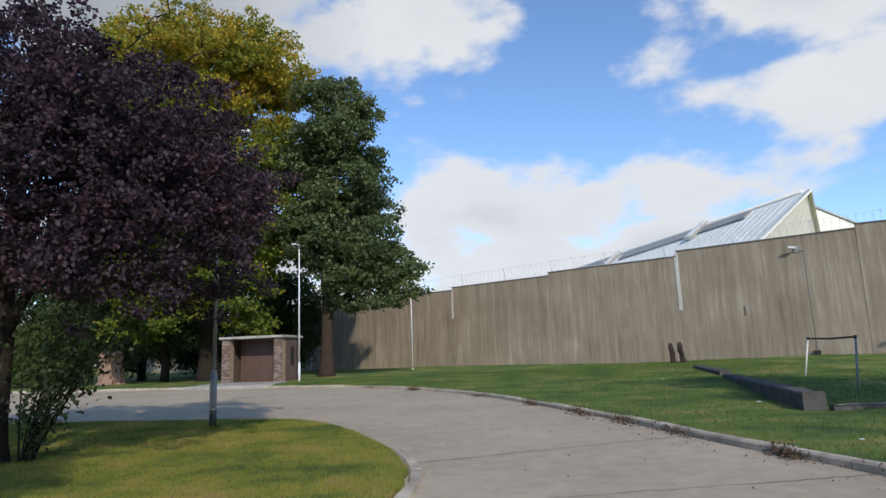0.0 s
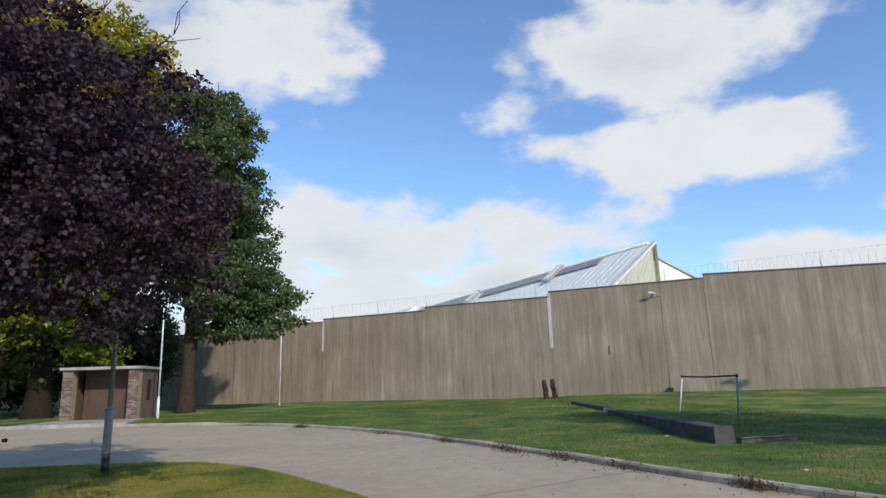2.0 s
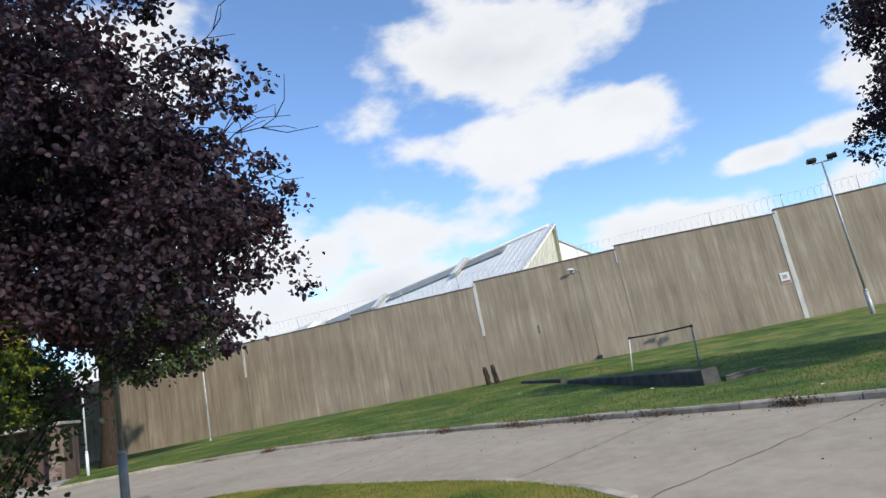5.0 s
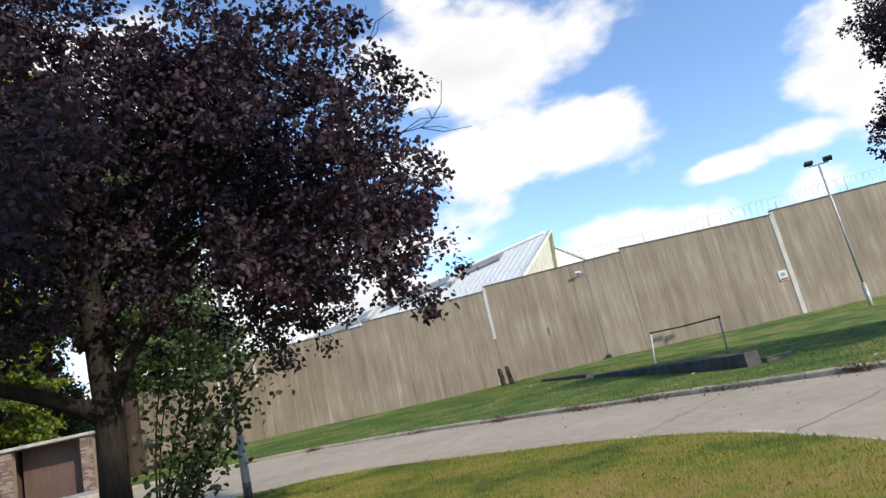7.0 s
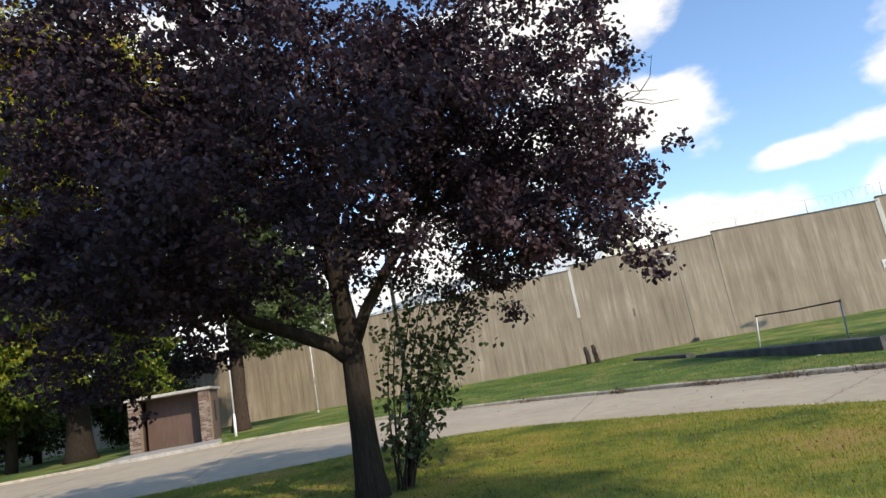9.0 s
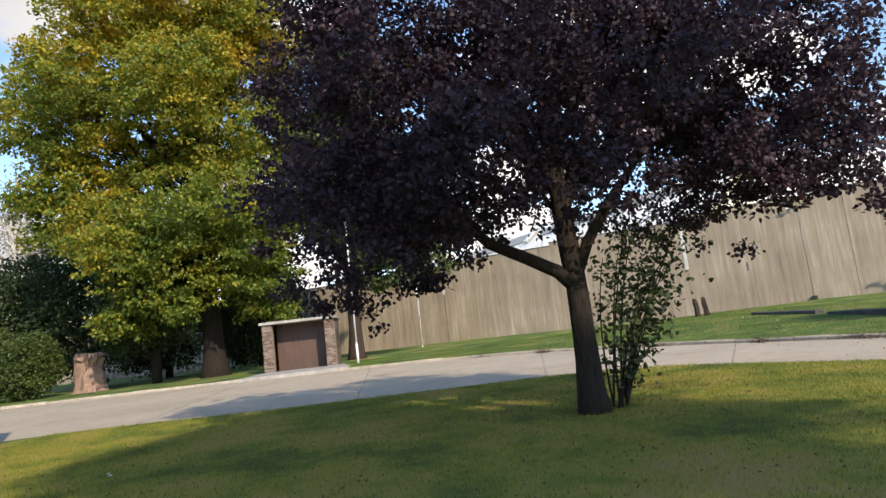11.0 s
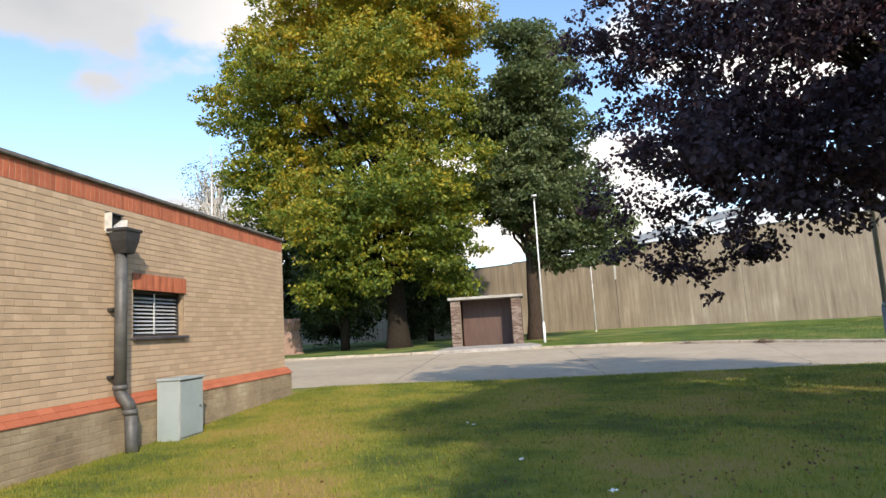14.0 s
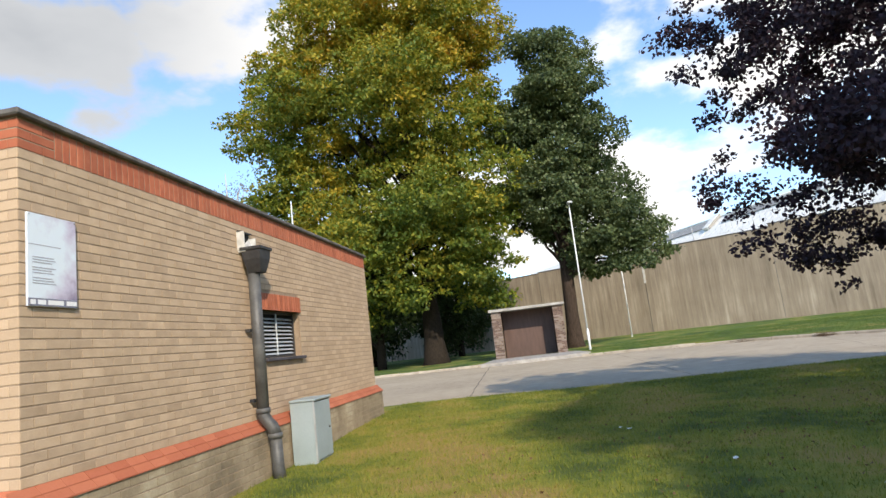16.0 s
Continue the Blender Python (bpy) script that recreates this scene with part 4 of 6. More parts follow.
    verts += [(verts[i][0], verts[i][1], verts[i][2] - 0.25) for i in rim]
    faces += [(rim[i], low + i, low + (i + 1) % len(rim), rim[(i + 1) % len(rim)]) for i in range(len(rim))]
    tagged(put("apron", mesh_of("apron", verts, faces), "slab"), "pale concrete apron before the shelter door", "pavement", kind="structure")


build_shelter()


# ---- lamps and poles ----
def stepped_pole(name, label, x, y, z, height, mat, head=None, base_h=1.2, r0=0.07, r1=0.042, foot="black", lean=0.0, turn=0.0):
    p = thing(name, label, "lamp post" if head else "post", pose(x, y, z, 0, lean, turn))
    tube_part("base", [(0, 0, -0.2), (0, 0, base_h)], [r0, r0], mat, p, sides=14)
    tube_part("shoulder", [(0, 0, base_h), (0, 0, base_h + 0.09)], [r0, r1], mat, p, sides=14)
    tube_part("shaft", [(0, 0, base_h + 0.09), (0, 0, height)], [r1, r1 * 0.8], mat, p, sides=12)
    if foot:
        tube_part("foot_band", [(0, 0, -0.05), (0, 0, 0.40)], [r0 + 0.004, r0 + 0.004], foot, p, "black painted foot", sides=14)
        box_part("access_door", (-r0 * 0.6, r0 * 0.6, -r0 - 0.006, -r0 + 0.03, 0.45, 0.85), mat, p)
    if head == "flat":
        tube_part("bracket", [(0, 0, height - 0.05), (0.05, 0, height + 0.05), (0.25, 0, height + 0.08)], [r1 * 0.8, 0.03, 0.028], mat, p)
        lamp = box_part("lantern", (0.18, 0.72, -0.12, 0.12, height + 0.05, height + 0.13), "white_pole", p, "pale flat lantern", 0.03)
        box_part("lens", (0.24, 0.68, -0.09, 0.09, height + 0.035, height + 0.052), "lens", lamp)
    if head == "twin":
        box_part("crossarm", (-0.42, 0.42, -0.03, 0.03, height - 0.02, height + 0.04), mat, p)
        for sx in (-1, 1):
            bm = add_box(bmesh.new(), -0.20, 0.20, -0.07, 0.07, -0.13, 0.13, 0.02, pose(sx * 0.42, -0.06, height + 0.16, 55, 0, sx * -12))
            fl = part("floodlight", bm, "black", p, "dark floodlight housing")
            bm = add_box(bmesh.new(), -0.17, 0.17, -0.078, -0.068, -0.10, 0.10, 0, pose(sx * 0.42, -0.06, height + 0.16, 55, 0, sx * -12))
            part("lens", bm, "lens", fl)
            tube_part("stirrup", [(sx * 0.42, 0, height + 0.03), (sx * 0.42, -0.03, height + 0.14)], [0.02, 0.02], mat, p)
    return p


stepped_pole("street_lamp", "grey steel lamp post with black foot on the lawn", -5.15, 13.70, 0.03, 6.6, "lamp_grey", "flat", 1.17, 0.075, 0.045)
stepped_pole("street_lamp", "tall white lamp post with flat lantern beside the shelter", -7.64, 32.13, 0.25, 7.0, "white_pole", "flat", 1.0, 0.06, 0.040, None, 0.6, -100)
stepped_pole("slim_post", "slim pale steel post on the grass verge", -2.35, 41.6, 0.35, 5.2, "white_pole", None, 0.2, 0.05, 0.042, None)
stepped_pole("floodlight_post", "tall grey post with twin floodlights on the verge", 23.4, 18.45, 0.25, 7.3, "galv", "twin", 1.3, 0.10, 0.06, None, 0.0, -45)


# ---- things along the wall ----
def on_wall(s, out, z):
    p = WALL_O + WALL_D * s + WALL_N * out
    return Vector((p.x, p.y, z))


def build_wall_camera():
    m = WALL_M
    c = thing("security_camera", "pale security camera on a bracket high on the wall", "security camera", m)
    s = 22.62
    box_part("wall_plate", (s - 0.1, s + 0.1, -0.05, -0.002, 5.86, 6.16), "galv", c)
    tube_part("arm", [(s, -0.03, 6.02), (s, -0.2, 6.05), (s - 0.06, -0.27, 6.03)], [0.03, 0.03, 0.025], "galv", c)
    h = part("housing", add_box(bmesh.new(), -0.20, 0.14, -0.06, 0.06, -0.055, 0.055, 0.02, pose(s - 0.1, -0.28, 6.08, 0, 8, 12)), "white_pole", c, "white camera housing")
    part("lens", add_box(bmesh.new(), -0.206, -0.198, -0.04, 0.04, -0.036, 0.036, 0, pose(s - 0.1, -0.28, 6.08, 0, 8, 12)), "lens", h)
    k = thing("conduit", "thin steel conduit running down the wall to a small box", "conduit", m)
    tube_part("pipe", [(s + 0.35, -0.012, 5.95), (s + 0.35, -0.012, 0.98)], [0.009, 0.009], "galv", k, sides=6)
    tube_part("pipe", [(s, -0.04, 5.92), (s + 0.2, -0.04, 5.97), (s + 0.35, -0.04, 5.92)], [0.018] * 3, "galv", k, sides=6)
    box_part("junction_box", (s + 0.22, s + 0.50, -0.15, -0.002, 0.78, 0.98), "iron_dark", k)
    g = thing("warning_sign", "small white warning sign with a dark emblem and red foot", "sign", m)
    box_part("plate", (33.12, 33.58, -0.035, -0.002, 2.78, 3.36), "sign_white", g)
    box_part("band", (33.15, 33.55, -0.039, -0.0352, 2.81, 2.92), "sign_red", g, bevel=0)
    box_part("emblem", (33.24, 33.46, -0.039, -0.0352, 3.02, 3.24), "sign_grey", g, bevel=0)
    v = thing("wall_vent", "small dark slot in the wall face", "vent", m)
    box_part("slot", (19.85, 19.95, -0.012, -0.002, 2.85, 3.35), "coping", v)


build_wall_camera()


def build_razor_wire():
    """A coil on light brackets, set back behind the wall's top."""
    w = thing("razor_wire", "coil of razor wire on brackets behind the wall top", "razor wire", WALL_M)
    verts, faces = [], []
    r, pitch = 0.42, 0.36
    for s0, s1 in ((-6.0, 50.0),):
        pts = []
        n = int((s1 - s0) / pitch * 14)
        for i in range(n):
            th = i / 14 * 2 * math.pi
            s = s0 + i / 14 * pitch
            pts.append((s, 2.6 + r * math.cos(th), 6.55 + 0.012 * (s) + 0.55 + r * math.sin(th) + 0.04 * math.sin(s * 1.7)))
        v, f = tube(pts, [0.0055] * len(pts), 3, cap=False)
        put("coil", mesh_of("coil", v, f), "wire", w)
    for i in range(15):
        s = -5 + i * 4.0
        z = 6.55 + 0.012 * s
        tube_part("bracket", [(s, 2.6, z - 6.2), (s, 2.6, z + 0.35), (s, 2.45, z + 1.0)], [0.03, 0.03, 0.02], "wire", w, sides=5)
    for dz in (0.12, 0.97):
        pts = [(-6 + i * 4, 2.6, 6.55 + 0.012 * (-6 + i * 4) + dz) for i in range(15)]
        v, f = tube(pts, [0.006] * len(pts), 3, cap=False)
        put("strand", mesh_of("strand", v, f), "wire", w)


build_razor_wire()


def build_posts():
    rng = random.Random(9)
    for k, (x, y, lean, tw, h) in enumerate([(11.62, 32.3, -8, 10, 1.12), (11.98, 31.95, -9, -20, 1.15)]):
        p = thing("timber_post", "weathered dark timber post leaning on the grass", "post", pose(x, y, lawn_z(x, y) - 0.1, 0, lean, tw), "pair of old posts")
        pts = [(0.02 * rng.uniform(-1, 1), 0.02 * rng.uniform(-1, 1), h * i / 6) for i in range(7)]
        v, f = tube(pts, [0.15, 0.15, 0.145, 0.14, 0.145, 0.13, 0.09], 7, rng, 0.12)
        put("stake", mesh_of("stake", v, f), "timber", p)
        tube_part("hollow", [(0.03, -0.12, h * 0.35), (0.03, -0.14, h * 0.8)], [0.035, 0.03], "void", p, sides=6)


build_posts()


def build_goal():
    g = thing("goal_frame", "old low goal frame of flaking white and blue-grey pipe", "goal frame")
    a, b = Vector((11.46, 20.35, lawn_z(11.46, 20.35))), Vector((10.12, 15.71, lawn_z(10.12, 15.71)))
    ta, tb = Vector((11.74, 20.38, 1.52)), Vector((10.24, 15.70, 1.50))
    tube_part("upright", [a - Vector((0, 0, 0.1)), ta], [0.027, 0.027], "goal_white", g, "flaking white upright")
    tube_part("upright", [b - Vector((0, 0, 0.1)), tb], [0.027, 0.027], "goal_blue", g, "blue-grey upright")
    mid = (ta + tb) / 2 - Vector((0, 0, 0.03))
    tube_part("crossbar", [ta, (ta + mid) / 2, mid, (mid + tb) / 2, tb], [0.028] * 5, "rust", g, "dark rusty crossbar")
    for p in (ta, tb):
        tube_part("elbow", [p - Vector((0, 0, 0.05)), p + Vector((0, 0, 0.045))], [0.036, 0.036], "rust", g)


build_goal()


def build_low_wall():
    w = thing("low_wall", "low dark broken concrete wall with paler top sunk in the grass", "low wall", kind="structure")
    rng = random.Random(2)

    def run(p0, p1, width, za, zb, name):
        a, b = Vector((*p0, 0)), Vector((*p1, 0))
        d = (b - a).normalized()
        side = Vector((d.y, -d.x, 0))
        n = 14
        verts, faces = [], []
        for i in range(n + 1):
            p = a + (b - a) * (i / n)
            z = za + (zb - za) * i / n + rng.uniform(-0.012, 0.012)
            q = p + side * width
            verts += [(p.x, p.y, lawn_z(p.x, p.y) - 0.25), (p.x, p.y, z - 0.03), (p.x + side.x * 0.03, p.y + side.y * 0.03, z), (q.x - side.x * 0.03, q.y - side.y * 0.03, z + rng.uniform(-0.01, 0.01)), (q.x, q.y, z - 0.03), (q.x, q.y, lawn_z(q.x, q.y) - 0.25)]
        for i in range(n):
            for k in range(5):
                faces.append((6 * i + k, 6 * i + 6 + k, 6 * i + 7 + k, 6 * i + k + 1))
        faces += [tuple(range(6)), tuple(range(6 * n, 6 * n + 6))[::-1]]
        me = mesh_of(name, verts, faces)
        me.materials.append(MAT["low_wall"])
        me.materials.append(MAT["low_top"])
        # upward faces take the paler tone, sides and ends the dark one
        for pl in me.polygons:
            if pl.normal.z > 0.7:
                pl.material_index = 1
        put(name, me, None, w)

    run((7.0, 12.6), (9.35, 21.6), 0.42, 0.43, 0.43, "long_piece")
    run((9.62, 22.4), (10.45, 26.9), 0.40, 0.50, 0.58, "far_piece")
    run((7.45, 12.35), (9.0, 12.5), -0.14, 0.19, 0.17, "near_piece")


build_low_wall()


# ---- hall beyond the wall ----
def build_hall():
    a = radians(12)
    m = Matrix(((math.cos(a), -math.sin(a), 0, 27.5), (math.sin(a), math.cos(a), 0, 44.7), (0, 0, 1, 0), (0, 0, 0, 1)))
    h = thing("prison_hall", "large hall with pale metal-clad pitched roof behind the wall", "building", m)
    half, ridge, eave, length = 8.5, 12.55, 5.8, 62.0
    # roof in three stepped lengths, each a pair of thick slopes
    for k, (y0, y1, dz) in enumerate([(0.0, 13.0, 0.0), (13.2, 30.0, 0.0), (30.2, length, 0.0)]):
        for sx in (-1, 1):
            bm = bmesh.new()
            vs = [bm.verts.new(p) for p in [(0, y0, ridge + dz), (0, y1, ridge + dz), (sx * half, y1, eave + dz), (sx * half, y0 + (8.1 if sx > 0 and k == 0 else 0), eave + dz),
                                            (0, y0, ridge + dz - 0.15), (0, y1, ridge + dz - 0.15), (sx * half, y1, eave + dz - 0.15), (sx * half, y0 + (8.1 if sx > 0 and k == 0 else 0), eave + dz - 0.15)]]
            for f in ((0, 1, 2, 3), (7, 6, 5, 4), (0, 3, 7, 4), (1, 5, 6, 2), (0, 4, 5, 1), (2, 6, 7, 3)):
                bm.faces.new([vs[i] for i in f])
            bmesh.ops.recalc_face_normals(bm, faces=bm.faces)
            roof = part("roof", bm, "cladding", h, "pale metal roof slope")
            if sx < 0:
                slope = math.atan2(ridge - eave, half)
                for i in range(int((y1 - y0) / 0.9)):
                    y = y0 + 0.45 + i * 0.9
                    bm = add_box(bmesh.new(), -0.02, half / math.cos(slope), -0.02, 0.02, 0.0, 0.022, 0, Matrix.Translation((0, y, ridge + dz)) @ Matrix.Rotation(math.pi - slope, 4, "Y") @ Matrix.Scale(-1, 4, (0, 0, 1)))
                    bmesh.ops.recalc_face_normals(bm, faces=bm.faces)
                    part("seam_rib", bm, "cladding", roof)
    # rooflight strips and raised ends along the ridge
    slope = math.atan2(ridge - eave, half)
    tilt = Matrix.Rotation(math.pi - slope, 4, "Y") @ Matrix.Scale(-1, 4, (0, 0, 1))
    for y0, y1, u0, u1 in [(6.0, 12.6, 0.5, 1.5), (14.0, 28.0, 0.4, 1.6), (31.0, 50.0, 0.4, 1.8)]:
        bm = add_box(bmesh.new(), u0, u1, y0, y1, 0.05, 0.16, 0, Matrix.Translation((0, 0, ridge)) @ tilt)
        bmesh.ops.recalc_face_normals(bm, faces=bm.faces)
        part("rooflight", bm, "rooflight", h, "dull grey rooflight strip")
    for y in (13.1, 30.1, 48.0):
        bm = add_box(bmesh.new(), -0.3, 2.3, y - 0.5, y + 0.5, 0.02, 0.42, 0.03, Matrix.Translation((0, 0, ridge)) @ tilt)
        bmesh.ops.recalc_face_normals(bm, faces=bm.faces)
        part("roof_upstand", bm, "cladding", h, "raised pale roof upstand")
        bm = add_box(bmesh.new(), -0.2, 2.2, y - 0.62, y - 0.5, 0.05, 0.38, 0, Matrix.Translation((0, 0, ridge)) @ tilt)
        bmesh.ops.recalc_face_normals(bm, faces=bm.faces)
        part("upstand_face", bm, "rooflight", h)
    tube_part("ridge_cap", [(0, 0.9, ridge + 0.05), (0, length, ridge + 0.05)], [0.16, 0.16], "cladding", h)
    # end slope between the left verge and the right hip, ribbed down its fall
    peak, left, right = Vector((0, 0.3, ridge - 0.06)), Vector((-half, 0.3, eave)), Vector((half, 8.3, eave))
    back = Vector((0, 0.3, -0.05))
    bm = bmesh.new()
    f0 = bm.faces.new([bm.verts.new(p) for p in (peak, left, right)])
    ex = bmesh.ops.extrude_face_region(bm, geom=[f0])
    bmesh.ops.translate(bm, vec=back, verts=[v for v in ex["geom"] if isinstance(v, bmesh.types.BMVert)])
    bmesh.ops.recalc_face_normals(bm, faces=bm.faces)
    gable = part("gable", bm, "cladding", h, "pale end slope of ribbed cladding")
    for k in range(1, 24):
        u = k / 24
        foot = left.lerp(right, u)
        head = left.lerp(peak, min(1, u / 0.5)) if u < 0.5 else peak.lerp(right, (u - 0.5) / 0.5)
        tube_part("rib", [foot - Vector((0, 0.01, 0)), head - Vector((0, 0.01, 0))], [0.035, 0.035], "cladding", gable, sides=4, smooth=False)
    for p in (left, right):
        tube_part("verge", [peak + Vector((0, -0.06, 0.06)), p + Vector((0, -0.06, 0.06))], [0.10, 0.10], "galv", h, sides=6)
    box_part("walls", (-half + 0.3, half - 0.3, 8.6, length - 0.3, -0.3, eave), "cladding", h, bevel=0)
    bm = bmesh.new()
    f0 = bm.faces.new([bm.verts.new(p) for p in ((-half + 0.3, 0.7, -0.3), (half - 0.3, 8.5, -0.3), (-half + 0.3, 8.5, -0.3))])
    ex = bmesh.ops.extrude_face_region(bm, geom=[f0])
    bmesh.ops.translate(bm, vec=(0, 0, eave + 0.3), verts=[v for v in ex["geom"] if isinstance(v, bmesh.types.BMVert)])
    bmesh.ops.recalc_face_normals(bm, faces=bm.faces)
    part("end_wall", bm, "cladding", h)
    # a lower roof on the far side, its slope showing past the hip
    bm = bmesh.new()
    f0 = bm.faces.new([bm.verts.new(p) for p in ((3.4, 3.6, 12.1), (12.5, 3.6, 8.85), (12.5, 3.6, 5.0), (3.4, 3.6, 5.0))])
    ex = bmesh.ops.extrude_face_region(bm, geom=[f0])
    bmesh.ops.translate(bm, vec=(0, 5, 0), verts=[v for v in ex["geom"] if isinstance(v, bmesh.types.BMVert)])
    bmesh.ops.recalc_face_normals(bm, faces=bm.faces)
    part("side_roof", bm, "cladding", h, "lower pale roof on the far side")
    tube_part("verge", [(3.4, 3.55, 12.14), (12.5, 3.55, 8.9)], [0.10, 0.10], "galv", h, sides=6)
    # a second, farther roof
    f = thing("far_hall", "small pale gabled roof far behind the wall", "building", pose(22, 118, 0, 0, 0, 12))
    bm = bmesh.new()
    pts = [(-7, 0, 12.0), (7, 0, 12.0), (0, 0, 16.6)]
    f0 = bm.faces.new([bm.verts.new(p) for p in pts])
    ex = bmesh.ops.extrude_face_region(bm, geom=[f0])
    bmesh.ops.translate(bm, vec=(0, 40, 0), verts=[v for v in ex["geom"] if isinstance(v, bmesh.types.BMVert)])
    bmesh.ops.recalc_face_normals(bm, faces=bm.faces)
    part("roof", bm, "cladding", f)
    box_part("walls", (-6.7, 6.7, 0.4, 39, -0.3, 12), "cladding", f, bevel=0)


build_hall()


# ---- trees ----
def leaf_mesh(name, pos, out, length, width, rng, droop=0.3, fold=0.25, oval=False):
    """Many small folded leaves, two triangles each, in one mesh."""
    n = len(pos)
    u = rng.normal(size=(n, 3)) + out * 0.6
    u[:, 2] -= droop
    u /= np.linalg.norm(u, axis=1, keepdims=True)
    w = rng.normal(size=(n, 3)) + np.array([0, 0, 0.9])
    v = np.cross(w, u)
    v /= np.linalg.norm(v, axis=1, keepdims=True) + 1e-9
    nn = np.cross(u, v)
    L = (length * rng.uniform(0.65, 1.3, n))[:, None]
    W = (width * rng.uniform(0.7, 1.25, n))[:, None]
    if oval:
        verts = np.empty((n, 6, 3))
        for k, (a, b) in enumerate([(0, 0), (0.28, 0.46), (0.68, 0.40), (1, 0), (0.68, -0.40), (0.28, -0.46)]):
            verts[:, k] = pos + u * L * a + v * W * b + nn * W * abs(b) * 2 * fold
        me = bpy.data.meshes.new(name)
        me.vertices.add(6 * n)
        me.vertices.foreach_set("co", verts.reshape(-1))
        base = np.arange(n)[:, None] * 6
        quads = np.concatenate([base + [0, 1, 2, 3], base + [0, 3, 4, 5]], axis=1).reshape(-1)
        me.loops.add(8 * n)
        me.loops.foreach_set("vertex_index", quads.astype(np.int32))
        me.polygons.add(2 * n)
        me.polygons.foreach_set("loop_start", np.arange(2 * n, dtype=np.int32) * 4)
        me.update(calc_edges=True)
        return me
    verts = np.empty((n, 4, 3))
    verts[:, 0] = pos
    verts[:, 1] = pos + u * L * 0.45 + v * W * 0.5 + nn * W * fold
    verts[:, 2] = pos + u * L
    verts[:, 3] = pos + u * L * 0.45 - v * W * 0.5 + nn * W * fold
    me = bpy.data.meshes.new(name)
    me.vertices.add(4 * n)
    me.vertices.foreach_set("co", verts.reshape(-1))
    base = np.arange(n)[:, None] * 4
    tri = np.concatenate([base + [0, 1, 2], base + [0, 2, 3]], axis=1).reshape(-1)
    me.loops.add(6 * n)
    me.loops.foreach_set("vertex_index", tri.astype(np.int32))
    me.polygons.add(2 * n)
    me.polygons.foreach_set("loop_start", np.arange(2 * n, dtype=np.int32) * 3)
    me.update(calc_edges=True)
    return me


def in_lobes(lobes, count, rng, shell=0.5):
    """Points inside a set of ellipsoids, crowded towards their skins."""
    vol = np.array([l[3] * l[4] * l[5] for l in lobes]) ** 0.8
    pick = rng.choice(len(lobes), count, p=vol / vol.sum())
    d = rng.normal(size=(count, 3))
    d /= np.linalg.norm(d, axis=1, keepdims=True)
    r = rng.random(count) ** (1 / 3 * shell + 0.02)
    lo = np.array(lobes)[pick]
    return lo[:, :3] + d * r[:, None] * lo[:, 3:6], d


def billows(lobes, rng, count=9, size=(0.30, 0.48), core=0.72):
    """Breaks big rounded masses up into a core and many smaller bulging ones."""
    out = []
    for x, y, z, a, b, c in lobes:
        out.append((x, y, z, a * core, b * core, c * core))
        for i in range(count):
            d = rng.normal(size=3)
            d /= np.linalg.norm(d)
            k = rng.uniform(*size)
            out.append((x + d[0] * a * 0.74, y + d[1] * b * 0.74, z + d[2] * c * 0.74, a * k, b * k, c * k * 0.75))
    return out


def crown_points(lobes, clusters, per, spread, rng, shell=0.5, flat=0.7, floor=1.3):
    c, d = in_lobes(lobes, clusters, rng, shell)
    keep = c[:, 2] > floor
    c, d = c[keep], d[keep]
    k = rng.poisson(per, len(c))
    idx = np.repeat(np.arange(len(c)), k)
    size = rng.uniform(0.55, 1.25, len(c))[idx][:, None]
    off = rng.normal(size=(len(idx), 3))
    off *= (rng.random(len(idx)) ** 0.5 * 1.9 / np.linalg.norm(off, axis=1))[:, None] * spread * size
    off[:, 2] *= flat
    return c[idx] + off, d[idx], c


def limb_mesh(name, fork, targets, r0, rng, sides=6, sag=0.12):
    lists = []
    for p in targets:
        a, b = Vector(fork(p)), Vector(p)
        mid = a.lerp(b, 0.5) + Vector((rng.uniform(-0.3, 0.3), rng.uniform(-0.3, 0.3), sag * (b - a).length))
        pts, rad = [], []
        for i in range(7):
            t = i / 6
            q = a.lerp(mid, t).lerp(mid.lerp(b, t), t)
            pts.append(q + Vector(rng.normal(size=3)) * 0.02 * (b - a).length * (0 < i < 6))
            rad.append(r0 * (1 - t) ** 0.9 * (0.35 + 0.65 * min(1, (b - a).length / 4)) + 0.008)
        lists.append(tube(pts, rad, sides, cap=False))
    return mesh_of(name, *joined(lists), True)


def trunk_mesh(name, points, radii, rng, sides=14, flare=1.5):
    pts, rad = [], []
    n = 12
    for i in range(n + 1):
        t = i / n * (len(points) - 1)
        k = min(int(t), len(points) - 2)
        pts.append(Vector(points[k]).lerp(Vector(points[k + 1]), t - k))
        r = radii[k] + (radii[k + 1] - radii[k]) * (t - k)
        rad.append(r * (1 + (flare - 1) * math.exp(-i * 1.1)))
    v, f = tube(pts, rad, sides, rng, 0.05)
    return mesh_of(name, v, f, True)


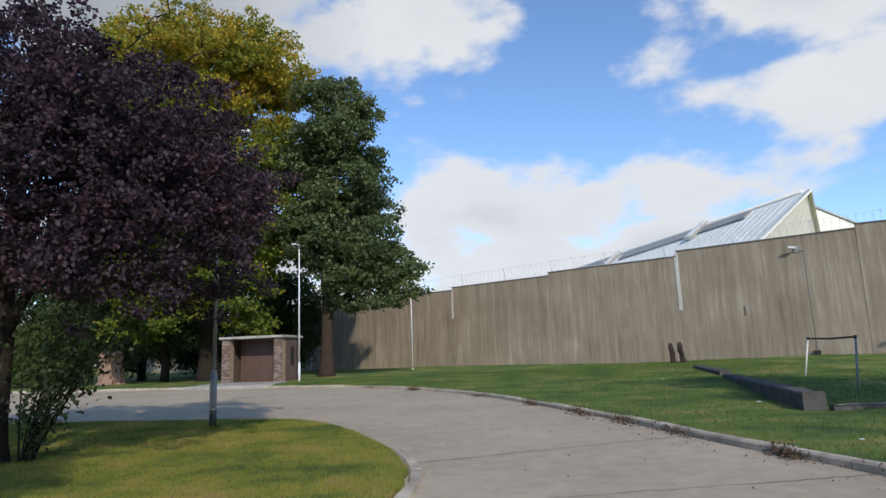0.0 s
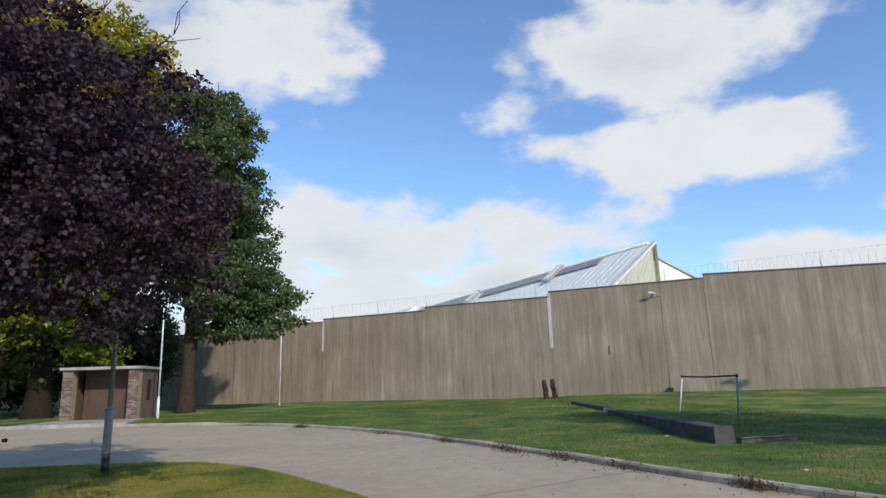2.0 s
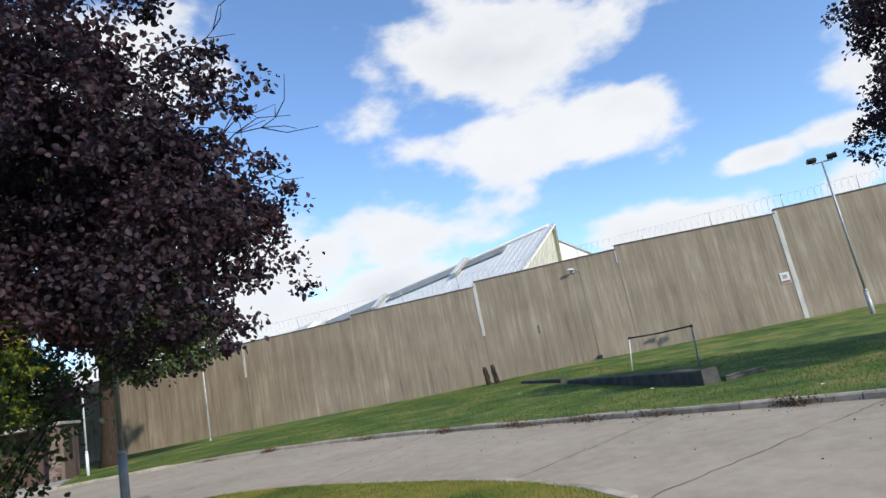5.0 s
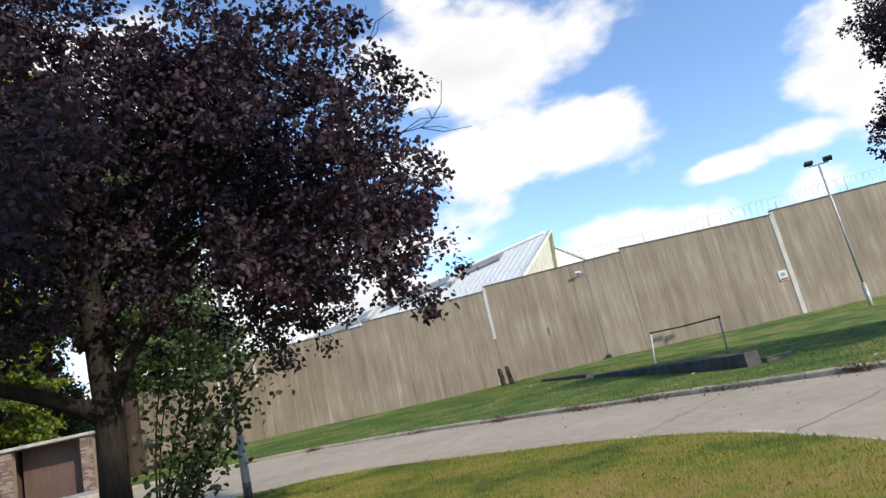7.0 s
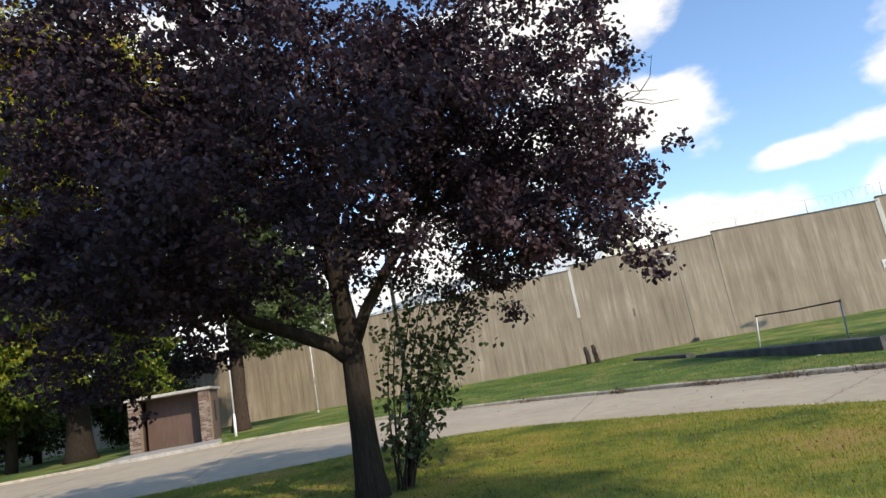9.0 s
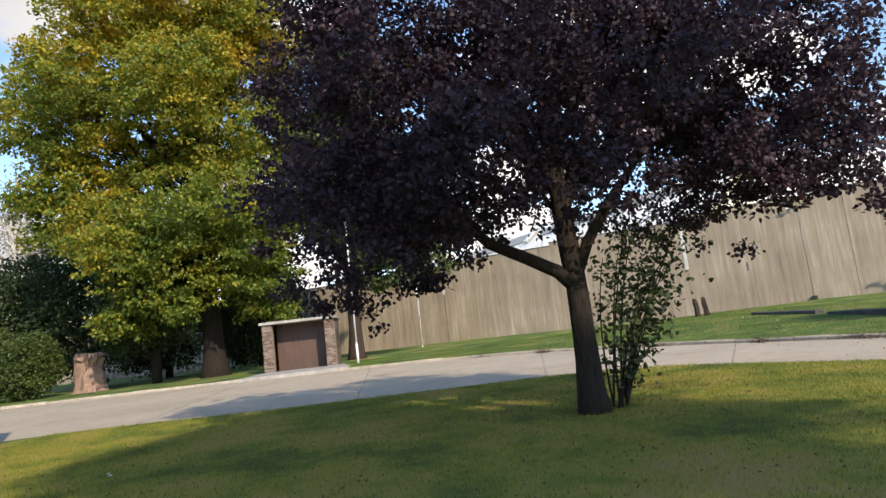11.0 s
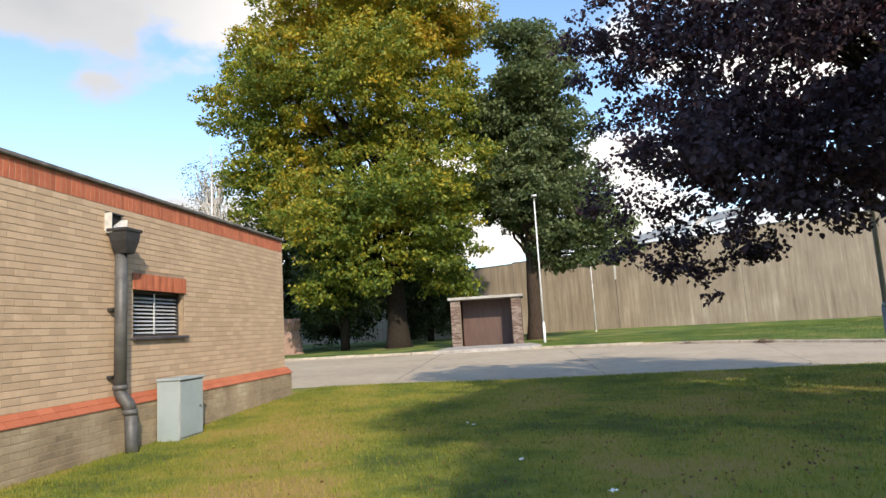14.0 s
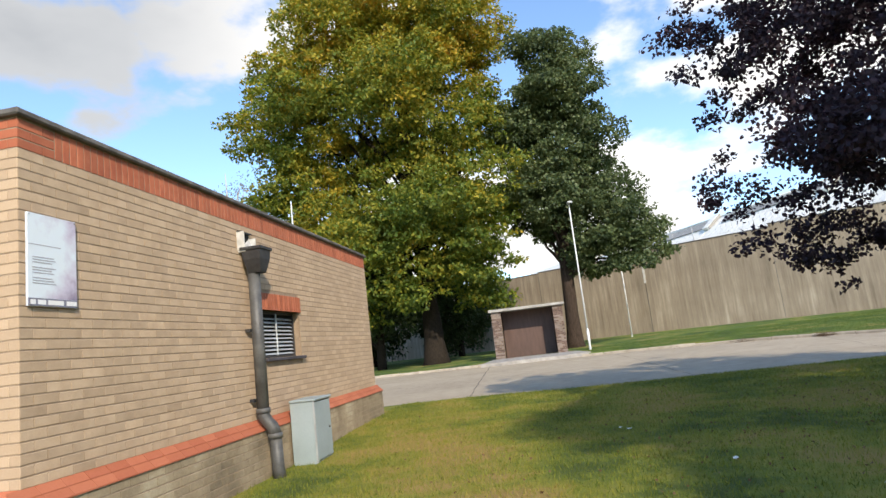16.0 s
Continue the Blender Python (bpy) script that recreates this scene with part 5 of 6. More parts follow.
def tree(name, label, base, trunk_pts, trunk_r, lobes, clusters, per, spread, leaf, leaf_mat, bark, seed, limbs=40, shell=0.5, floor=1.3, limb_r=0.16, droop=0.3, flat=0.7, bare=(), lumps=9, low_fork=1.9, core=0.66, oval=False, limb_low=0.0):
    rng = np.random.default_rng(seed)
    lobes = billows(lobes, rng, lumps, core=core)
    t = thing(name, label, "tree", Matrix.Translation(base))
    put("trunk", trunk_mesh("trunk", trunk_pts, trunk_r, rng), bark, t)
    pts, out, cl = crown_points(lobes, clusters, per, spread, rng, shell, flat, floor)
    fork_at = [Vector(p) for p in trunk_pts]

    def fork(p):
        # a limb leaves the trunk well below its end
        h = max(low_fork, min(fork_at[-1].z, p[2] * 0.6))
        for a, b in zip(fork_at, fork_at[1:]):
            if a.z <= h <= b.z + 1e-6:
                return a.lerp(b, (h - a.z) / max(b.z - a.z, 1e-6))
        return fork_at[-1]

    inner = cl[(cl[:, 1] > -0.4 * abs(lobes[0][4])) & (cl[:, 2] > limb_low)]
    ends = inner[rng.choice(len(inner), min(limbs, len(inner)), replace=False)]
    ends[:, :2] *= 0.88
    for p in ends:
        put("limb", limb_mesh("limb", fork, [p], limb_r, rng), bark, t)
    put("crown", leaf_mesh("crown", pts, out, leaf[0], leaf[1], rng, droop, 0.22, oval), leaf_mat, t)
    if len(bare):
        for p in bare:
            a, b = Vector((p[0] * 0.76, p[1] * 0.8, p[2] - 0.3)), Vector(p)
            line = [a.lerp(b, k / 6) + Vector(rng.normal(size=3)) * 0.045 for k in range(7)]
            forks = [tube(line, [0.012 - 0.0012 * k for k in range(7)], 4, cap=False)]
            for k in (2, 3, 3, 4, 4, 5, 5, 6, 6):
                q = line[k]
                e = q + (b - a).normalized() * rng.uniform(0.1, 0.3) + Vector(rng.normal(size=3)) * 0.19
                m = q.lerp(e, 0.5) + Vector(rng.normal(size=3)) * 0.04
                forks.append(tube([q, m, e], [0.008, 0.006, 0.004], 3, cap=False))
            put("bare_twig", mesh_of("bare_twig", *joined(forks)), bark, t, "leafless twig")
    return t


# copper-leaved tree on the lawn
lawn_tree = tree("copper_tree", "dark purple copper-leaved tree on the lawn", (-7.03, 9.75, 0.0),
     [(0, 0, -0.1), (-0.01, 0.0, 0.9), (0.0, 0.02, 1.8), (-0.06, 0.05, 2.8), (-0.1, 0.1, 4.5), (0.0, 0.2, 6.5)], [0.175, 0.155, 0.15, 0.13, 0.09, 0.04],
     [(0.6, 0.3, 4.4, 3.3, 3.2, 1.9), (3.0, 1.4, 3.7, 1.3, 1.3, 1.3), (2.9, 1.3, 5.1, 1.3, 1.3, 1.2), (2.6, 1.7, 2.8, 1.1, 1.0, 0.7), (3.5, -0.6, 3.5, 0.9, 0.8, 0.8), (3.3, -1.6, 4.1, 0.8, 0.8, 0.8), (3.8, -1.2, 3.2, 0.7, 0.6, 0.55), (3.9, -0.8, 4.0, 0.7, 0.7, 0.6), (-3.2, 0.0, 4.6, 1.0, 1.0, 1.0), (-3.0, -0.4, 6.0, 1.2, 1.1, 1.0), (1.6, 1.8, 6.2, 1.5, 1.4, 1.1), (2.1, 1.9, 5.4, 1.3, 1.2, 1.0), (2.4, -1.4, 3.4, 1.5, 1.5, 1.2), (2.5, 0.9, 4.6, 1.4, 1.5, 1.3), (-2.1, 0.3, 4.1, 2.2, 2.4, 1.4), (-2.9, 0.8, 4.9, 1.6, 1.7, 1.3), (2.1, -2.0, 4.7, 1.4, 1.4, 1.2), (2.3, -1.6, 2.9, 1.3, 1.2, 0.9),
      (-1.0, -1.8, 3.7, 2.0, 1.9, 1.3), (0.2, 0.0, 6.0, 2.4, 2.3, 1.4), (-1.0, 0.2, 7.0, 1.5, 1.5, 0.9), (-2.2, 1.6, 3.0, 1.6, 1.7, 1.0), (-2.8, 1.6, 5.9, 1.5, 1.6, 1.0), (1.4, -1.0, 5.7, 1.5, 1.5, 1.1), (-2.2, -0.9, 5.4, 1.8, 1.6, 1.4), (0.9, -1.0, 5.2, 1.5, 1.2, 1.1), (2.7, -0.9, 5.2, 1.3, 1.3, 1.0), (1.7, -0.6, 4.7, 1.5, 1.4, 1.1), (-2.7, -1.2, 3.0, 1.2, 1.3, 0.9),
      (0.8, -0.4, 3.1, 1.9, 1.8, 0.8), (-1.4, -0.3, 3.0, 2.0, 1.8, 0.8), (-1.4, -0.3, 5.9, 1.3, 1.2, 1.0), (0.2, -0.1, 6.8, 1.3, 1.2, 0.9), (1.8, -0.9, 2.85, 1.5, 1.4, 0.75), (-3.0, -0.6, 3.2, 1.5, 1.5, 1.1),
      (-3.3, 1.2, 2.1, 0.7, 0.5, 0.4), (-2.8, 1.3, 1.75, 0.5, 0.4, 0.3), (-3.6, 1.0, 1.8, 0.4, 0.4, 0.28), (-2.4, 1.7, 2.0, 0.55, 0.5, 0.35), (-3.9, 1.8, 2.7, 0.6, 0.6, 0.4), (-1.6, 1.9, 2.05, 0.5, 0.4, 0.3), (1.9, -1.1, 1.95, 0.4, 0.35, 0.28), (3.3, -2.0, 2.3, 0.5, 0.4, 0.3), (-2.9, -0.9, 2.2, 0.6, 0.5, 0.35)],
     2450, 54, 0.150, (0.070, 0.057), "purple", "bark", 11, 26, 0.62, 1.4, 0.062, 0.35, 0.62,
     bare=[(3.6, -1.4, 5.9), (3.9, -1.0, 5.1), (4.1, -1.7, 4.6), (4.0, -1.2, 4.2), (3.0, -1.3, 6.6)], lumps=10, low_fork=2.0, core=0.45, oval=True, limb_low=4.1)

tube_part("limb", [(0.0, 0.02, 1.72), (-0.28, -0.02, 1.98), (-0.75, -0.08, 2.2), (-1.25, -0.12, 2.42), (-1.7, -0.1, 2.9), (-2.1, 0.0, 3.6)], [0.10, 0.095, 0.085, 0.075, 0.055, 0.03], "bark", lawn_tree)
tube_part("limb", [(0.0, 0.02, 1.85), (0.22, -0.05, 2.35), (0.6, -0.15, 2.9), (1.1, -0.3, 3.5), (1.6, -0.4, 4.3)], [0.085, 0.08, 0.07, 0.05, 0.03], "bark", lawn_tree)

# a second copper tree by the kerb
tree("copper_tree", "dark purple copper-leaved tree on the verge", (13.6, 6.8, 0.1),
     [(0, 0, -0.1), (0.05, 0, 1.1), (0.0, 0.05, 2.3), (0.0, 0.1, 4.7), (0.0, 0.1, 7.5)], [0.23, 0.2, 0.19, 0.12, 0.05],
     [(0, 0, 5.7, 3.5, 3.5, 2.6), (-2.2, 1.4, 5.3, 1.9, 1.8, 1.8), (-1.5, 1.7, 7.4, 1.9, 1.9, 1.4), (-0.5, 0, 8.1, 2.1, 2.1, 1.5), (-1.9, 1.2, 3.7, 1.2, 1.1, 1.0), (1.4, -1.4, 5.2, 2.3, 2.3, 1.9)],
     2700, 32, 0.19, (0.10, 0.076), "purple", "bark", 12, 30, 0.6, 2.3, 0.09, 0.35, low_fork=2.3, oval=True)

# a taller one, unseen behind the path, added so its shade falls across the lawn
tree("copper_tree", "tall dark copper-leaved tree out of view, added to shade the lawn", (-5.6, -7.6, 0.0),
     [(0, 0, -0.15), (0.05, 0, 1.8), (0.0, 0.05, 4.2), (0.0, 0.1, 8.4), (0.0, 0.1, 12.8)], [0.34, 0.30, 0.27, 0.17, 0.06],
     [(0, 0, 10.8, 3.4, 3.4, 2.6), (-2.0, 0.6, 9.6, 2.2, 2.0, 1.5), (1.8, -0.6, 9.4, 1.9, 1.9, 1.3), (0, 0, 13.0, 2.2, 2.2, 1.5), (2.8, 0.4, 10.3, 2.1, 2.1, 1.8)],
     2900, 30, 0.26, (0.15, 0.11), "purple", "bark", 13, 20, 0.6, 6.5, 0.09, 0.35, low_fork=4.2)

# sycamore before the wall
tree("sycamore_tree", "tall dense green sycamore with an upright crown", (-7.15, 36.8, 0.25),
     [(0, 0, -0.2), (0.05, 0, 2.0), (0.1, 0, 5), (0.2, 0, 10), (0.3, 0, 16)], [0.42, 0.36, 0.33, 0.22, 0.07],
     [(1.3, 0, 6.9, 4.0, 3.8, 2.0), (2.8, -0.4, 5.1, 2.9, 2.5, 1.4), (1.0, 0, 9.4, 3.7, 3.5, 2.4), (0.9, 0, 12.0, 3.4, 3.2, 2.4), (0.8, 0, 14.7, 3.3, 3.1, 2.3), (0.8, 0, 17.2, 2.8, 2.6, 2.0),
      (4.1, 0, 6.7, 1.9, 2.0, 1.5), (-1.4, -0.4, 9.2, 2.0, 2.0, 1.6), (-1.5, 0, 12.6, 1.9, 2.0, 1.8)],
     2900, 28, 0.28, (0.20, 0.165), "green", "bark_warm", 21, 36, 0.5, 3.0, 0.13, 0.35, 0.55, low_fork=4.0, lumps=11, core=0.66)

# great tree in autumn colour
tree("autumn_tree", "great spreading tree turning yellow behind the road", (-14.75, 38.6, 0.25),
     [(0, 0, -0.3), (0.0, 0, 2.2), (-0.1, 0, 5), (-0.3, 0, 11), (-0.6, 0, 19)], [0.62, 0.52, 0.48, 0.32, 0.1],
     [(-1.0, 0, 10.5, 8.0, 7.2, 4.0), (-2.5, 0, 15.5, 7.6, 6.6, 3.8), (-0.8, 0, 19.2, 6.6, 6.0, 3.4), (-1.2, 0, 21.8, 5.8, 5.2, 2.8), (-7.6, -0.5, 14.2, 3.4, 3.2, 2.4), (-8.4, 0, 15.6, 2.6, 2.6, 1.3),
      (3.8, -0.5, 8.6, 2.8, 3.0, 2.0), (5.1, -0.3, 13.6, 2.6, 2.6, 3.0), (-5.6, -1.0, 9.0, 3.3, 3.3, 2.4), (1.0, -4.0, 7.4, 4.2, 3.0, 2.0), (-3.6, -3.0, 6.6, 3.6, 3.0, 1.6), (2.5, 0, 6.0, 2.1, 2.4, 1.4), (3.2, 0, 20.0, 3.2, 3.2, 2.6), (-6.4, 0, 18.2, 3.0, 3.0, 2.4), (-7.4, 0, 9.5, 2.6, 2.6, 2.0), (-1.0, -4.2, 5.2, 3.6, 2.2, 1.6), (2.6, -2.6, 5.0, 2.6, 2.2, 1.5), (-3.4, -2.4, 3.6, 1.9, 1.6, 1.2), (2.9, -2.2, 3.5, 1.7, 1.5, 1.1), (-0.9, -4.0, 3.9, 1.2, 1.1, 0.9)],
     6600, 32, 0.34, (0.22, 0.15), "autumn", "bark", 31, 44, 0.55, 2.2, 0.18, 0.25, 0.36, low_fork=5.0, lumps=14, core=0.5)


def shrubbery(name, label, x, y, rx, ry, h, mat, seed, leaf=(0.22, 0.15), clusters=420, per=30, low=0.2):
    rng = np.random.default_rng(seed)
    z = lawn_z(x, y)
    t = thing(name, label, "tree" if h > 4 else "bush", Matrix.Translation((x, y, z)))
    v, f = tube([(0, 0, -0.2), (0.05, 0, h * 0.3), (0, 0.05, h * 0.7)], [0.05 * h ** 0.7 + 0.05, 0.04 * h ** 0.7 + 0.03, 0.03], 9, rng, 0.06)
    put("trunk", mesh_of("trunk", v, f, True), "bark", t)
    lobes = [(0, 0, h * 0.5, rx, ry, h * 0.46), (rx * 0.3, -ry * 0.2, h * 0.68, rx * 0.6, ry * 0.6, h * 0.32), (-rx * 0.4, 0, h * 0.4, rx * 0.6, ry * 0.7, h * 0.36)]
    pts, out, cl = crown_points(lobes, clusters, per, 0.10 + 0.035 * h, rng, 0.5, 0.8, low)
    ends = cl[rng.choice(len(cl), 26, replace=False)]
    for p in ends[:14]:
        put("limb", limb_mesh("limb", lambda q: (0.02, 0.02, min(q[2] * 0.5, h * 0.6)), [p], 0.05 + 0.008 * h, rng), "bark", t)
    put("crown", leaf_mesh("crown", pts, out, *leaf, rng), mat, t)


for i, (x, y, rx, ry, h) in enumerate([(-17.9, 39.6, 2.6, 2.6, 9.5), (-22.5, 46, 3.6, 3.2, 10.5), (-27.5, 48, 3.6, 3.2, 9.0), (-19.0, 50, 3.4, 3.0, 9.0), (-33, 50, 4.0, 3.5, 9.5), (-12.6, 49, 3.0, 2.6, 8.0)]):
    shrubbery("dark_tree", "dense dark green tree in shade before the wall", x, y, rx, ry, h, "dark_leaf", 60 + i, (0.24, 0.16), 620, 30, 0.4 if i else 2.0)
for i, (x, y, rx, ry, h) in enumerate([(-23.6, 38.2, 1.3, 1.5, 3.4), (-25.8, 38.6, 1.5, 1.5, 3.8), (-28.6, 39.0, 1.7, 1.6, 3.8), (-32.0, 39.5, 2.0, 1.8, 4.0)]):
    shrubbery("hedge_bush", "bright green overgrown hedge bush at the road edge", x, y, rx, ry, h, "hedge_leaf", 80 + i, (0.13, 0.09), 420, 42, 0.05)

tree("birch_tree", "far thin birch with pale bare branches", (-33.5, 64, 0.4),
     [(0, 0, -0.2), (0.2, 0, 5), (0.4, 0, 11), (0.3, 0, 17), (0.2, 0, 20.5)], [0.28, 0.24, 0.18, 0.10, 0.04],
     [(0, 0, 13, 3.8, 3.4, 4.5), (0.3, 0, 17.5, 2.8, 2.6, 3.2), (-3.6, 0, 12.5, 2.4, 2.2, 2.4), (2.5, 0, 14, 2.2, 2.2, 3.0)],
     420, 9, 0.5, (0.22, 0.15), "birch_leaf", "bark_pale", 41, 130, 0.6, 3.0, 0.13)


def build_shoots():
    """Leafy shoots growing up beside the copper tree's trunk."""
    rng = np.random.default_rng(51)
    t = thing("sapling_shoots", "green leafy shoots growing up beside the tree trunk", "bush", Matrix.Translation((-6.60, 9.85, 0.02)))
    stems, pts, outs = [], [], []
    for i in range(14):
        a = rng.uniform(0, 2 * math.pi)
        top = Vector((0.10 + 0.75 * rng.random() + 0.22 * math.cos(a), 0.35 * math.sin(a), rng.uniform(1.3, 2.9)))
        if i < 7:
            top = Vector((0.65 + 0.16 * i, -0.2 + 0.09 * i, 1.35 + 0.2 * i))
        foot = Vector((0.09 * math.cos(a), 0.09 * math.sin(a), -0.05))
        mid = foot.lerp(top, 0.5) + Vector((rng.uniform(-0.25, 0.1), rng.uniform(-0.15, 0.15), rng.uniform(0.0, 0.3)))
        line = [foot.lerp(mid, k / 8).lerp(mid.lerp(top, k / 8), k / 8) for k in range(9)]
        stems.append(tube(line, [0.014 * (1 - k / 9) + 0.004 for k in range(9)], 5, cap=False))
        for k in range(110):
            u = 1 - 0.8 * rng.random() ** 1.4
            p = foot.lerp(mid, u).lerp(mid.lerp(top, u), u)
            pts.append(np.array(p) + rng.normal(size=3) * 0.08 * (1 + 1.6 * u))
            outs.append(rng.normal(size=3))
    for v, f in stems:
        put("stem", mesh_of("stem", v, f, True), "bark", t)
    put("leaves", leaf_mesh("leaves", np.array(pts), np.array(outs), 0.085, 0.065, rng, 0.3, 0.22, True), "ivy", t)


build_shoots()


def build_stump():
    rng = random.Random(17)
    t = thing("tree_stump", "tall pale decayed tree stump at the road edge", "tree stump", pose(-21.1, 39.2, lawn_z(-21.1, 39.2) - 0.15))
    pts = [(0, 0, 0), (0, 0, 0.25), (0.02, 0, 0.6), (0, 0.02, 1.05), (-0.03, 0, 1.5), (-0.02, 0, 1.9), (0.0, 0, 2.2)]
    v, f = tube(pts, [0.95, 0.70, 0.60, 0.68, 0.56, 0.66, 0.52], 18, rng, 0.28)
    put("wood", mesh_of("wood", v, f), "stump", t)
    for i in range(9):
        a, z = rng.uniform(0, 6.28), rng.uniform(0.3, 2.2)
        c = Vector((0.6 * math.cos(a), 0.6 * math.sin(a), z))
        d = Vector((math.cos(a), math.sin(a), 0.2)) * 0.18
        v, f = tube([c - d, c, c + d], [0.2, 0.17, 0.06], 7, rng, 0.2)
        put("burr", mesh_of("burr", v, f), "stump", t, "knotted burr")


build_stump()


# ---- small things on the ground ----
def build_grass_blades():
    rng = np.random.default_rng(71)

    def blades(name, label, box, count, mat, zfun, keep, h=0.045):
        x = rng.uniform(box[0], box[1], count)
        y = rng.uniform(box[2], box[3], count)
        ok = keep(x, y)
        x, y = x[ok], y[ok]
        n = len(x)
        gx, gy = np.linspace(box[0], box[1], 90), np.linspace(box[2], box[3], 90)
        table = np.array([[zfun(a, b) for b in gy] for a in gx])
        fx, fy = (x - box[0]) / (box[1] - box[0]) * 88.999, (y - box[2]) / (box[3] - box[2]) * 88.999
        ix, iy = fx.astype(int), fy.astype(int)
        fx, fy = fx - ix, fy - iy
        z = (table[ix, iy] * (1 - fx) + table[ix + 1, iy] * fx) * (1 - fy) + (table[ix, iy + 1] * (1 - fx) + table[ix + 1, iy + 1] * fx) * fy
        a = rng.uniform(0, 2 * math.pi, n)
        lean = rng.normal(size=(n, 2)) * 0.5
        hh = h * rng.uniform(0.5, 1.5, n)
        w = 0.0042 * rng.uniform(0.7, 1.6, n)
        v = np.empty((n, 3, 3))
        v[:, 0] = np.stack([x - np.cos(a) * w, y - np.sin(a) * w, z - 0.01], 1)
        v[:, 1] = np.stack([x + np.cos(a) * w, y + np.sin(a) * w, z - 0.01], 1)
        v[:, 2] = np.stack([x + lean[:, 0] * hh, y + lean[:, 1] * hh, z + hh], 1)
        me = bpy.data.meshes.new(name)
        me.vertices.add(3 * n)
        me.vertices.foreach_set("co", v.reshape(-1))
        me.loops.add(3 * n)
        me.loops.foreach_set("vertex_index", np.arange(3 * n, dtype=np.int32))
        me.polygons.add(n)
        me.polygons.foreach_set("loop_start", np.arange(n, dtype=np.int32) * 3)
        me.update(calc_edges=True)
        tagged(put(name, me, mat), label, "grass", kind="stuff")

    def within(poly, a, b):
        hit = np.zeros(len(a), bool)
        j = len(poly) - 1
        for i in range(len(poly)):
            (xi, yi), (xj, yj) = poly[i], poly[j]
            if yi != yj:
                hit ^= ((yi > b) != (yj > b)) & (a < (xj - xi) * (b - yi) / (yj - yi) + xi)
            j = i
        return hit

    isl = [(p.x, p.y) for p in island_pts]
    blades("grass", "short mown grass blades on the lawn", (-18.5, 0.5, 2.5, 18.2), 330000, "blade", island_z, lambda a, b: within(isl, a, b) & (a > -16.4 + (b - 15.7) * 0.205), 0.034)
    ver = lawn_edge + [(-60, 36), (-60, 99), (60, -1), (70, -14)]
    blades("grass", "short green grass blades along the verge", (-8, 14, 4, 34), 150000, "verge_blade", lawn_z, lambda a, b: within(ver, a, b) & ~((6.85 < a + (12.55 - b) * 0.276) & (a + (12.55 - b) * 0.276 < 7.3) & (12.4 < b) & (b < 22)), 0.05)


build_grass_blades()


def scatter(name, label, mat, pts, size, seed, category):
    rng = np.random.default_rng(seed)
    pos = np.array(pts)
    tagged(put(name, leaf_mesh(name, pos, np.tile([0.0, 0.0, 0.0], (len(pos), 1)), size, size * 0.7, rng, 0.0, 0.2), mat), label, category, kind="stuff")


